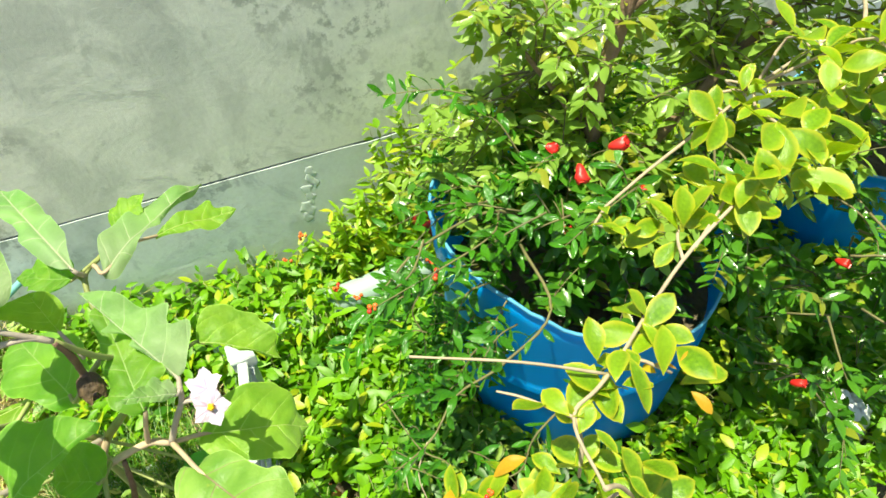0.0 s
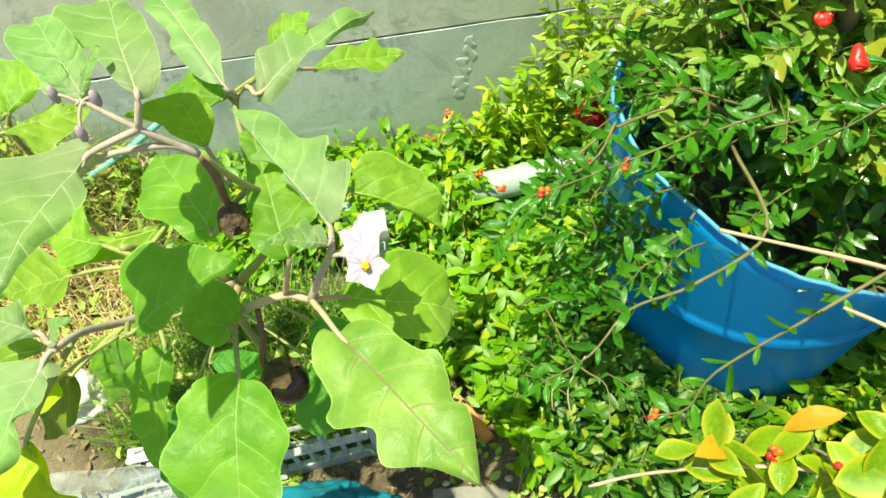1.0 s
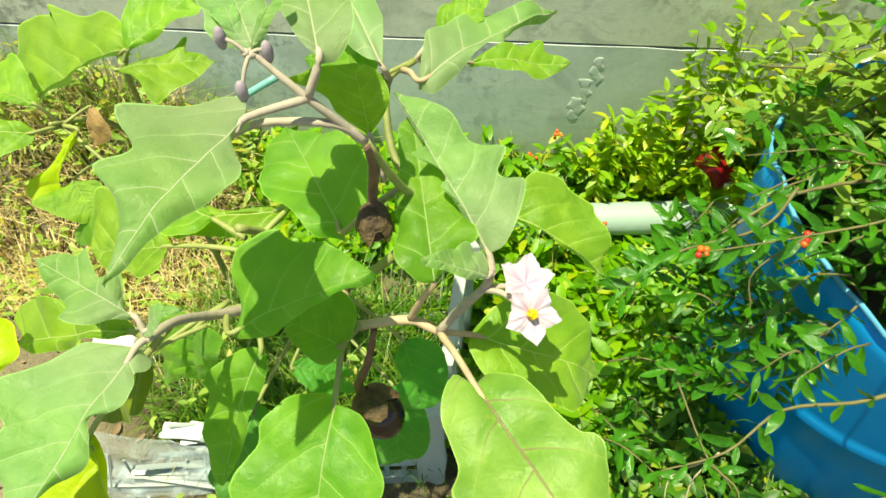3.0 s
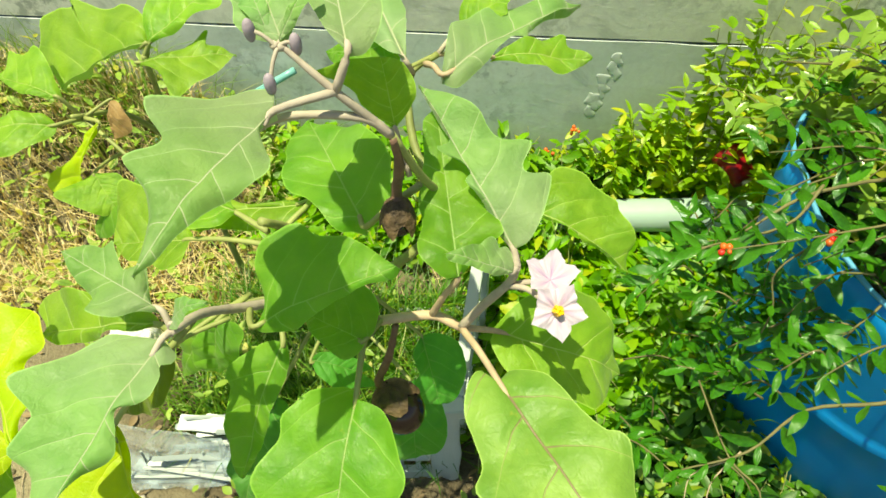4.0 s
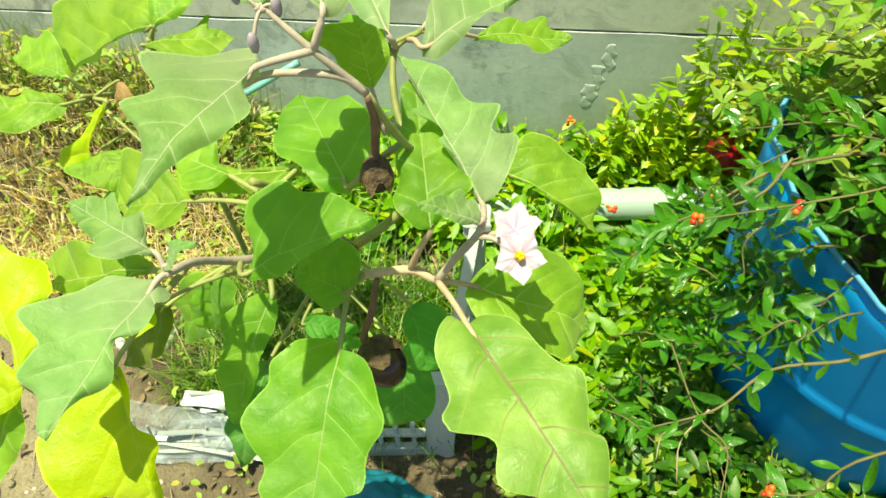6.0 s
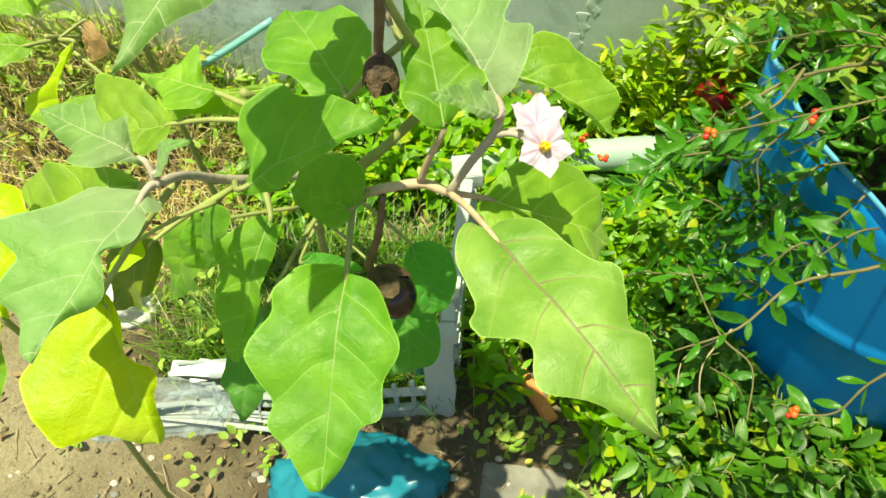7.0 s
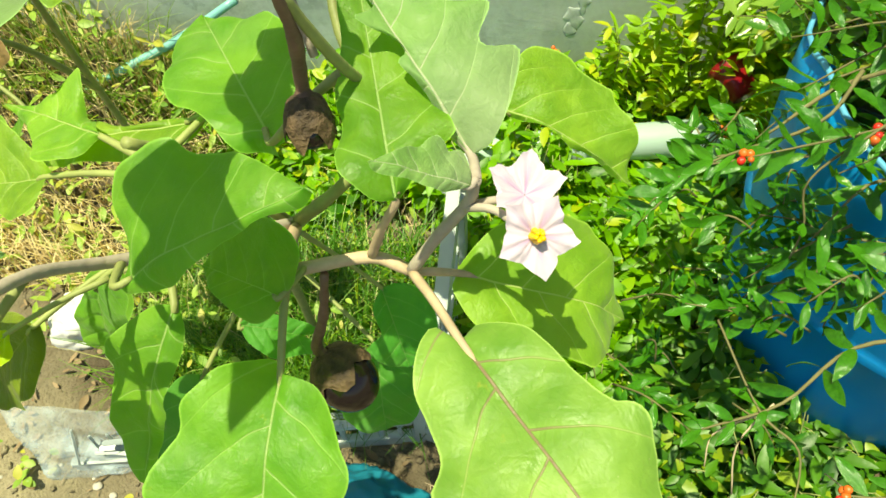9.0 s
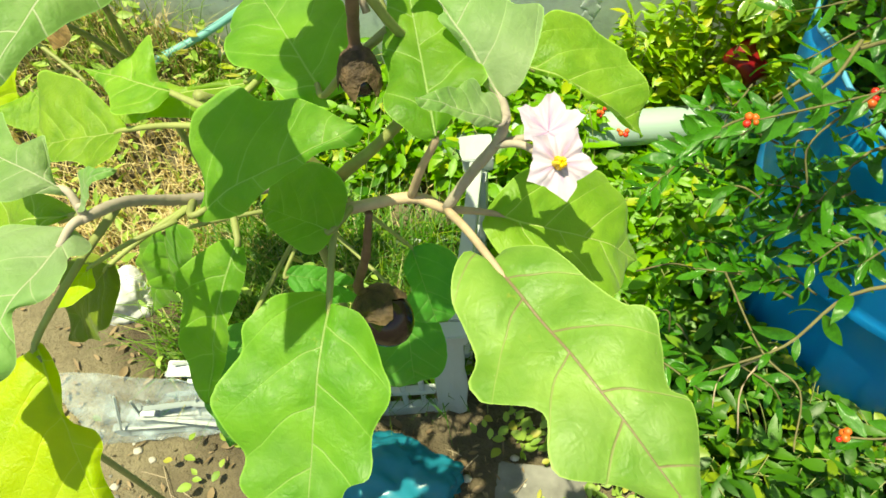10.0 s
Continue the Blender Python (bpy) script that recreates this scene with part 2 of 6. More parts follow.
def soil_material():
    m, nt, b = material("soil")
    big, mid, fine = noisy(nt, 2.2, 4), noisy(nt, 16, 6, 0.7), noisy(nt, 120, 4, 0.7)
    col = mixed(nt, ramp(nt, mid, (0.3, 0.0), (0.7, 1.0)), (0.025, 0.018, 0.011), (0.10, 0.07, 0.042))
    col = mixed(nt, ramp(nt, big, (0.38, 0.05), (0.64, 0.85)), col, mixed(nt, ramp(nt, noisy(nt, 0.7, 5, 0.6), (0.35, 0.0), (0.65, 1.0)), (0.30, 0.255, 0.16), (0.38, 0.335, 0.21)))
    col = mixed(nt, ramp(nt, fine, (0.45, 0.0), (0.75, 0.5)), col, (0.10, 0.075, 0.045))
    nt.links.new(col, b.inputs["Base Color"])
    b.inputs["Roughness"].default_value = 0.95
    h = math_node(nt, "ADD", math_node(nt, "MULTIPLY", mid, 0.7), math_node(nt, "MULTIPLY", fine, 0.3))
    bump(nt, b, h, 1.0, 0.035)
    return m


def plaster_material(name, a, b_, stain):
    m, nt, b = material(name)
    big = noisy(nt, 1.6, 5, 0.6, distort=0.6)
    mid = noisy(nt, 7.0, 6, 0.65, distort=1.2)
    fine = noisy(nt, 90, 4, 0.7)
    col = mixed(nt, ramp(nt, big, (0.35, 0.0), (0.65, 1.0)), a, b_)
    # trowelled patches with darker rims
    tc = nt.nodes.new("ShaderNodeTexCoord")
    vor = nod(nt, "ShaderNodeTexVoronoi", i_Scale=6.5)
    vor.feature = "DISTANCE_TO_EDGE"
    warp = nt.nodes.new("ShaderNodeVectorMath")
    warp.operation = "MULTIPLY_ADD"
    nz = nod(nt, "ShaderNodeTexNoise", i_Scale=5.0, i_Detail=4.0)
    nt.links.new(tc.outputs["Object"], nz.inputs[0])
    nt.links.new(nz.outputs[1], warp.inputs[0])
    warp.inputs[1].default_value = (0.35, 0.35, 0.35)
    nt.links.new(tc.outputs["Object"], warp.inputs[2])
    nt.links.new(warp.outputs[0], vor.inputs["Vector"])
    rim = ramp(nt, vor.outputs[0], (0.0, 1.0), (0.10, 0.0))
    gate = ramp(nt, mid, (0.50, 0.0), (0.62, 0.30))
    col = mixed(nt, math_node(nt, "MULTIPLY", rim, gate), col, stain)
    blot = noisy(nt, 3.4, 7, 0.62, distort=0.5)
    col = mixed(nt, ramp(nt, blot, (0.50, 0.0), (0.57, 0.42), (0.70, 0.62)), col, stain)
    drip = noisy(nt, 5.0, 5, 0.6, dims=(1.6, 1.0, 0.5))
    col = mixed(nt, ramp(nt, drip, (0.55, 0.0), (0.70, 0.35)), col, tuple(v * 1.25 for v in b_))
    col = mixed(nt, ramp(nt, mid, (0.56, 0.0), (0.64, 0.55)), col, stain)
    mottle = math_node(nt, "MULTIPLY", ramp(nt, noisy(nt, 26, 5, 0.7), (0.50, 0.0), (0.60, 0.8)), ramp(nt, noisy(nt, 2.6, 3), (0.48, 0.0), (0.60, 1.0)))
    col = mixed(nt, mottle, col, tuple(v * 0.72 for v in stain))
    col = mixed(nt, ramp(nt, fine, (0.4, 0.0), (0.8, 0.18)), col, (0.2, 0.2, 0.18))
    nt.links.new(col, b.inputs["Base Color"])
    b.inputs["Roughness"].default_value = 0.9
    h = math_node(nt, "ADD", math_node(nt, "MULTIPLY", mid, 0.75), math_node(nt, "MULTIPLY", fine, 0.25))
    bump(nt, b, h, 0.3, 0.006)
    return m


SOIL = soil_material()
PLASTER = plaster_material("cement_plaster", (0.64, 0.67, 0.60), (0.76, 0.77, 0.70), (0.42, 0.45, 0.41))
PLINTH = plaster_material("plinth_plaster", (0.53, 0.60, 0.595), (0.63, 0.69, 0.67), (0.36, 0.42, 0.43))


def plastic(name, colour, rough, share, scratch=(1, 1, 1), sheet=None):
    m, nt, b = material(name)
    n = noisy(nt, 9, 4)
    s = noisy(nt, 60, 3, dims=(0.2, 0.2, 3))
    col = mixed(nt, ramp(nt, n, (0.4, 0.0), (0.75, 0.5)), colour, tuple(v * 0.8 for v in colour))
    col = mixed(nt, ramp(nt, s, (0.66, 0.0), (0.75, 0.25)), col, scratch)
    nt.links.new(col, b.inputs["Base Color"])
    b.inputs["Roughness"].default_value = rough
    bump(nt, b, s, 0.1, 0.003)
    if share:
        thin(nt, b, sheet or colour, share)
    return m


BLUE = plastic("blue_drum_plastic", (0.0, 0.40, 0.92), 0.3, 0.5, (0.1, 0.55, 0.9), (0.0, 0.5, 1.0))
BLUE_EDGE = plastic("blue_cut_edge", (0.12, 0.45, 0.72), 0.6, 0.3, (0.7, 0.9, 1.0))
CRATE = plastic("crate_plastic", (0.50, 0.56, 0.56), 0.4, 0.2, (0.8, 0.85, 0.85))
BAG = plastic("blue_bag_film", (0.02, 0.26, 0.38), 0.3, 0.3, (0.3, 0.6, 0.7))
PIPE = plastic("pipe_plastic", (0.33, 0.45, 0.41), 0.45, 0.0, (0.4, 0.5, 0.45))
HOSE = plastic("hose_plastic", (0.18, 0.44, 0.43), 0.4, 0.0)
WHITE_BAG = plastic("white_sack", (0.75, 0.76, 0.76), 0.6, 0.2)
SLAT = plastic("broken_slat_plastic", (0.34, 0.40, 0.41), 0.35, 0.25, (0.9, 0.95, 0.95))
SCRAP = plastic("green_scrap_plastic", (0.02, 0.40, 0.22), 0.4, 0.2)
BOTTLE = plastic("teal_bottle_plastic", (0.06, 0.34, 0.33), 0.3, 0.2)
REDBOWL = plastic("red_pot_plastic", (0.24, 0.006, 0.012), 0.3, 0.1, (0.8, 0.6, 0.6))
TERRA = plain("weathered_wood_strip", (0.56, 0.22, 0.08), 0.8, 30, 0.35, 0.4)
STONE = plain("concrete_slab", (0.20, 0.195, 0.175), 0.9, 25, 0.35, 0.5)
PEBBLE = plain("pebble", (0.45, 0.42, 0.36), 0.9, 25, 0.35, 0.4)


def petal_material():
    m, nt, b = material("aubergine_petal")
    uv = nt.nodes.new("ShaderNodeUVMap")
    sp = nt.nodes.new("ShaderNodeSeparateXYZ")
    nt.links.new(uv.outputs[0], sp.inputs[0])
    streak = ramp(nt, math_node(nt, "ABSOLUTE", sp.outputs[1]), (0.0, 1.0), (0.22, 0.0))
    fade = ramp(nt, sp.outputs[0], (0.0, 1.0), (0.75, 0.15))
    f = math_node(nt, "MULTIPLY", math_node(nt, "ADD", math_node(nt, "MULTIPLY", streak, 0.75), 0.16), fade)
    col = mixed(nt, f, (0.68, 0.58, 0.72), (0.32, 0.10, 0.42))
    nt.links.new(col, b.inputs["Base Color"])
    b.inputs["Roughness"].default_value = 0.6
    bump(nt, b, noisy(nt, 60, 3, coords="UV"), 0.3, 0.002)
    thin(nt, b, (0.85, 0.78, 0.86), 0.3)
    return m


PETAL = petal_material()
ANTHER = plain("anther", (0.80, 0.50, 0.01), 0.5, 60, 0.2, 0.2)
BUD = plain("purple_bud", (0.30, 0.25, 0.31), 0.7, 50, 0.3, 0.3)

# ---- building blocks ----


def link_mesh(name, bm, mat, parent=None, label="", smooth=True):
    me = bpy.data.meshes.new(name)
    bm.normal_update()
    bm.to_mesh(me)
    bm.free()
    for p in me.polygons:
        p.use_smooth = smooth
    me.materials.append(mat)
    ob = new(name, me)
    if parent:
        ob.parent = parent
    if label:
        tagged(ob, label)
    return ob


def part(name, bm, mat, parent, label="", smooth=True):
    return link_mesh(name, bm, mat, parent, label, smooth)


def thing(name, label, category, group="", kind="", at=(0, 0, 0)):
    ob = new(name)
    ob.location = at
    ob.empty_display_size = 0.05
    return tagged(ob, label, category, group, kind)


def smooth_line(points, steps=4):
    """Points along a Catmull-Rom curve through those given."""
    p = [Vector(q) for q in points]
    if len(p) < 3:
        return [p[0].lerp(p[-1], i / steps) for i in range(steps + 1)]
    out = []
    ext = [p[0] * 2 - p[1], *p, p[-1] * 2 - p[-2]]
    for i in range(1, len(ext) - 2):
        a, b, c, d = ext[i - 1:i + 3]
        for k in range(steps):
            t = k / steps
            out.append(0.5 * ((2 * b) + (c - a) * t + (2 * a - 5 * b + 4 * c - d) * t * t + (3 * b - a - 3 * c + d) * t ** 3))
    out.append(p[-1])
    return out


def tube(bm, points, r0, r1, sides=7, steps=4, knob=0.0, rng=None):
    line = smooth_line(points, steps)
    n = len(line)
    rings = []
    ref = Vector((0.31, 0.52, 0.8))
    for i, c in enumerate(line):
        ahead = (line[min(i + 1, n - 1)] - line[max(i - 1, 0)]).normalized()
        a = ahead.cross(ref)
        if a.length < 1e-3:
            a = ahead.cross(Vector((1, 0, 0)))
        a.normalize()
        b = ahead.cross(a)
        r = r0 + (r1 - r0) * i / (n - 1)
        if rng:
            r *= 1 + knob * (rng.random() - 0.5)
        rings.append([bm.verts.new(c + (a * math.cos(2 * math.pi * k / sides) + b * math.sin(2 * math.pi * k / sides)) * r) for k in range(sides)])
    for u, v in zip(rings, rings[1:]):
        for k in range(sides):
            bm.faces.new((u[k], u[(k + 1) % sides], v[(k + 1) % sides], v[k]))
    bm.faces.new(rings[0][::-1])
    bm.faces.new(rings[-1])


def aim(base, tip, up=(0, 0, 1)):
    """A frame at base whose x runs to tip and whose z lies as near to up as it can."""
    x = (Vector(tip) - Vector(base)).normalized()
    z = Vector(up) - x * Vector(up).dot(x)
    z.normalize()
    y = z.cross(x)
    m = Matrix((x, y, z)).transposed().to_4x4()
    m.translation = base
    return m


SHAPES = {  # lobes: (place along the blade, reach, spread) for the two sides
    "round": ([(0.30, 0.07, 0.09), (0.66, 0.08, 0.07)], [(0.24, 0.08, 0.08), (0.58, 0.08, 0.08)]),
    "spear": ([(0.44, 0.26, 0.055), (0.66, 0.22, 0.05)], [(0.48, 0.26, 0.055), (0.72, 0.20, 0.05)]),
    "ov": ([(0.30, 0.09, 0.08), (0.64, 0.10, 0.06)], [(0.26, 0.08, 0.08), (0.58, 0.11, 0.07)]),
    "lob": ([(0.24, 0.07, 0.10), (0.60, 0.20, 0.085)], [(0.34, 0.12, 0.09), (0.68, 0.17, 0.08)]),
    "wav": ([(0.18, 0.05, 0.07), (0.42, 0.10, 0.07), (0.68, 0.10, 0.06)], [(0.22, 0.06, 0.07), (0.48, 0.09, 0.07), (0.74, 0.09, 0.05)]),
    "deep": ([(0.22, 0.18, 0.07), (0.50, 0.34, 0.07), (0.76, 0.14, 0.05)], [(0.28, 0.20, 0.07), (0.56, 0.32, 0.07), (0.80, 0.12, 0.05)]),
}


WIDEST = {"round": 0.6, "spear": 1.0}


def half_width(s, lobes, bias=0.72):
    w = (math.sin(math.pi * min(1, s) ** bias)) ** (0.75 if bias < 0.9 else 1.0) * (1.06 - 0.30 * s)
    for p, reach, spread in lobes:
        w += reach * math.exp(-((s - p) / spread) ** 2)
        w -= 0.75 * reach * math.exp(-((s - p - spread * 1.7) / (spread * 0.7)) ** 2)
    return max(0.0, w)


def even_line(knots, n):
    """n + 1 evenly spaced points on the curve from the leaf's base through the knots to its tip."""
    line = smooth_line([(0, 0.004, 0), *[(s, w, 0) for s, w in knots], (1, 0, 0)], 8)
    run = [0.0]
    for a, b in zip(line, line[1:]):
        run.append(run[-1] + (b - a).length)
    out, k = [], 0
    for i in range(n + 1):
        d = run[-1] * i / n
        while k < len(line) - 2 and run[k + 1] < d:
            k += 1
        out.append(line[k].lerp(line[k + 1], min(1.0, (d - run[k]) / max(1e-6, run[k + 1] - run[k]))))
    return out


def blade(length, ratio, shape, arch, seed, cup=0.10, wave=0.028, nu=56, nv=16, outline=None):
    """A broad leaf from the origin to (length, 0, 0), its upper face to +z."""
    rng = random.Random(seed)
    bm = bmesh.new()
    uvl = bm.loops.layers.uv.new("UVMap")
    brim = bm.verts.layers.float.new("margin")
    lobes = [[(p + rng.uniform(-0.03, 0.03), r * rng.uniform(0.7, 1.3), sp) for p, r, sp in side] for side in SHAPES[shape]]
    ph = [rng.uniform(0, 6.28) for _ in range(6)]
    side_bend = 0.0 if outline else rng.uniform(-0.03, 0.03)
    edges = [even_line(k, nu) for k in outline] if outline else None
    rows = []
    for i in range(nu + 1):
        s = i / nu
        hw = [max(0.0, e[i].y + 0.010 * math.sin(math.pi * s) * (noise.noise((s * 9, seed, k)) + 0.6 * noise.noise((s * 21, seed, k)))) for k, e in enumerate(edges)] if edges else [half_width(s, lobes[k], WIDEST.get(shape, 0.72)) * ratio * 0.5 for k in (0, 1)]
        row = []
        for j in range(nv + 1):
            v = 2 * j / nv - 1
            h = hw[0] if v < 0 else hw[1]
            y = v * h
            sweep = 0.10 * abs(v) * h * math.sin(math.pi * s)
            x = s + sweep
            if edges:
                x = s + (edges[v > 0][i].x - s) * abs(v)
            z = arch * 4 * s * (1 - s)
            z += cup * (abs(y) ** 1.5) * 1.2 - 0.05 * abs(v) ** 3 * ratio
            edge = abs(v) ** 2
            z += wave * edge * (math.sin(9 * s + ph[0] + (v > 0) * 2.1) + 0.6 * math.sin(19 * s + ph[1] + (v > 0) * ph[2]))
            q = (x - 0.8 * abs(y)) * 4.2 + 0.25
            z += 0.012 * math.sin(math.pi * (q % 1)) * (1 - edge * 0.5) * min(1, abs(v) * 3)
            z += 0.07 * noise.noise((x * 2.3, y * 2.3 + seed, 1.7)) + 0.020 * noise.noise((x * 6, y * 6 + seed, 4.1))
            z -= 0.006 * math.exp(-(v * h / 0.012) ** 2)
            yy = y + side_bend * 4 * s * (1 - s)
            vert = bm.verts.new((x * length, yy * length, z * length))
            vert[brim] = abs(v)
            row.append((vert, (x, y)))
        rows.append(row)
    for a, b in zip(rows, rows[1:]):
        for j in range(nv):
            quad = (a[j], b[j], b[j + 1], a[j + 1])
            f = bm.faces.new([q[0] for q in quad])
            for lp, q in zip(f.loops, quad):
                lp[uvl].uv = q[1]
    bmesh.ops.remove_doubles(bm, verts=bm.verts, dist=length * 1e-4)
    return bm


def big_leaf(parent, base, tip, ratio, shape, mat, arch, seed, up=(0, -0.25, 1), cup=0.10, label="", outline=None):
    base, tip = Vector(base), Vector(tip)
    ob = part("leaf", blade((tip - base).length, ratio, shape, arch, seed, cup, outline=outline), LEAF[mat], parent, label)
    ob.matrix_basis = aim(base, tip, up)
    return ob


def stalked_leaf(parent, base, tip, ratio, shape, mat, arch, up, start, bark, seed, cup=0.20, outline=None):
    """A broad leaf with the petiole that carries it from the stem."""
    big_leaf(parent, base, tip, ratio, shape, mat, arch, seed, up, cup, outline=outline)
    if start:
        base, tip, start = Vector(base), Vector(tip), Vector(start)
        thick = 0.0018 + 0.008 * min(0.15, (tip - base).length)
        mid = [(start + base) * 0.5 + Vector((0, 0, 0.003))] if (start - base).length > 0.05 else []
        rod("petiole", [start, *mid, base, base + (tip - base) * 0.10 - Vector((0, 0, 0.0012))], thick, thick * 0.64, bark, parent, 8, 4, knob=0.05)


def rod(name, points, r0, r1, mat, parent, sides=8, steps=5, label="", knob=0.12, seed=1):
    bm = bmesh.new()
    tube(bm, points, r0, r1, sides, steps, knob, random.Random(seed))
    return part(name, bm, mat, parent, label)


def leaflet_arrays(items, fold=0.25, bend=0.15):
    """Many small leaves as one set of vertices and faces: items are (matrix, length, width)."""
    shape = [(0, 0), (0.13, 0.58), (0.34, 0.98), (0.58, 0.96), (0.82, 0.56), (1, 0)]
    verts, faces = [], []
    for m, ln, wd in items:
        o = len(verts)
        for k, (s, w) in enumerate(shape):
            zc = -bend * ln * s * s
            if k in (0, 5):
                verts.append(m @ Vector((s * ln, 0, zc)))
            else:
                verts.append(m @ Vector((s * ln, -w * wd * 0.5, zc + fold * wd * 0.5 * w)))
                verts.append(m @ Vector((s * ln, 0, zc)))
                verts.append(m @ Vector((s * ln, w * wd * 0.5, zc + fold * wd * 0.5 * w)))
        faces += [(o, o + 2, o + 1), (o, o + 3, o + 2)]
        for k in (1, 4, 7):
            faces += [(o + k, o + k + 1, o + k + 4, o + k + 3), (o + k + 1, o + k + 2, o + k + 5, o + k + 4)]
        faces += [(o + 10, o + 11, o + 13), (o + 11, o + 12, o + 13)]
    return verts, faces


def leaflets(name, items, mat, parent=None, fold=0.25, bend=0.15, label=""):
    v, f = leaflet_arrays(items, fold, bend)
    me = bpy.data.meshes.new(name)
    me.from_pydata([tuple(p) for p in v], [], f)
    for p in me.polygons:
        p.use_smooth = True
    me.materials.append(mat)
    ob = new(name, me)
    if parent:
        ob.parent = parent
    if label:
        tagged(ob, label)
    return ob


def turned(rng, at, az, tilt, roll=0.0):
    """A leaf's frame: x points to az (radians), raised by tilt, rolled about itself."""
    return Matrix.Translation(at) @ Euler((roll, -tilt, az), "XYZ").to_matrix().to_4x4()

# ---- ground and wall ----


def bed_height(x, y):
    h = 0.012 * noise.noise((x * 3.1, y * 3.1, 0)) + 0.006 * noise.noise((x * 11, y * 11, 3)) + 0.003 * noise.noise((x * 40, y * 40, 7))
    a, c = min(1.0, max(0.0, (-0.52 - x) / 0.55)), min(1.0, max(0.0, (y - 1.22) / 0.32))
    if -2.5 < x:
        h += 0.27 * a * a * (3 - 2 * a) * c * c * (3 - 2 * c) * (1 + 8 * h)
    return h if -2.5 < x < 3 and -1 < y < 1.58 else h * 0.4


def build_ground():
    def ticks(lo, hi, step, far):
        near = [lo + step * i for i in range(int((hi - lo) / step) + 1)]
        return [lo - d for d in far[::-1]] + near + [near[-1] + d for d in far]
    far = [0.2, 0.6, 1.5, 4, 12, 40, 150, 600]
    xs, ys = ticks(-1.7, 1.9, 0.022, far), ticks(0.3, 1.72, 0.022, far)
    verts = [(x, y, bed_height(x, y)) for y in ys for x in xs]
    n = len(xs)
    faces = [(j * n + i, j * n + i + 1, (j + 1) * n + i + 1, (j + 1) * n + i) for j in range(len(ys) - 1) for i in range(n - 1)]
    me = bpy.data.meshes.new("ground")
    me.from_pydata(verts, [], faces)
    for p in me.polygons:
        p.use_smooth = True
    me.materials.append(SOIL)
    return tagged(new("ground", me), "bare brown garden soil with crumbs and litter", "ground", kind="structure")


ground = build_ground()
WALL_Y, JOINT_Z = 1.60, 0.40


def wall_block(name, x0, x1, y0, y1, z0, z1, mat, label, wavy=0.0, nx=160):
    bm = bmesh.new()
    nz = max(2, int((z1 - z0) / 0.05))
    front = [[bm.verts.new((x0 + (x1 - x0) * i / nx, y0 + wavy * noise.noise((i * 0.4, k * 0.9, 5)), z0 + (z1 - z0) * k / nz + (wavy * 4 * (noise.noise((i * 0.7, 2, 9)) - 0.4) if k == nz else 0))) for i in range(nx + 1)] for k in range(nz + 1)]
    for a, b in zip(front, front[1:]):
        for i in range(nx):
            bm.faces.new((a[i], a[i + 1], b[i + 1], b[i]))
    top = [bm.verts.new((v.co.x, y1, v.co.z)) for v in front[-1]]
    low = [bm.verts.new((v.co.x, y1, z0)) for v in front[-1]]
    for i in range(nx):
        bm.faces.new((front[-1][i], front[-1][i + 1], top[i + 1], top[i]))
        bm.faces.new((top[i], top[i + 1], low[i + 1], low[i]))
    ob = link_mesh(name, bm, mat, smooth=False)
    return tagged(ob, label, "wall", kind="structure")


wall_block("wall", -5, 6, WALL_Y, WALL_Y + 0.2, JOINT_Z + 0.001, 1.95, PLASTER, "grey-green cement plastered garden wall with dark stains", 0.0006)
wall_block("wall_plinth", -5, 6, WALL_Y - 0.002, WALL_Y + 0.2, -0.1, JOINT_Z - 0.0025, PLINTH, "smooth bluish grey cement plinth along the wall foot", 0.0010)

bm = bmesh.new()
for k in range(9):
    t = k / 8
    c = Vector((-0.036 + 0.042 * t + 0.008 * math.sin(k * 2.3), WALL_Y - 0.002, 0.215 + 0.138 * t))
    m = Matrix.Translation(c) @ Matrix.Rotation(radians(-20 + 50 * noise.noise((k, 3, 1))), 4, "Y") @ Matrix.Diagonal((0.010 + 0.012 * abs(noise.noise((k * 1.7, 1, 4))), 0.0011, 0.017, 1))
    bmesh.ops.create_icosphere(bm, subdivisions=3, radius=1, matrix=m)
for v in bm.verts:
    v.co.x += 0.011 * noise.noise(v.co * 60)
    v.co.z += 0.006 * noise.noise(v.co * 60 + Vector((4, 0, 0)))
link_mesh("mortar_smear", bm, PLINTH).parent = bpy.data.objects["wall_plinth"]

# ---- blue drum and second drum ----


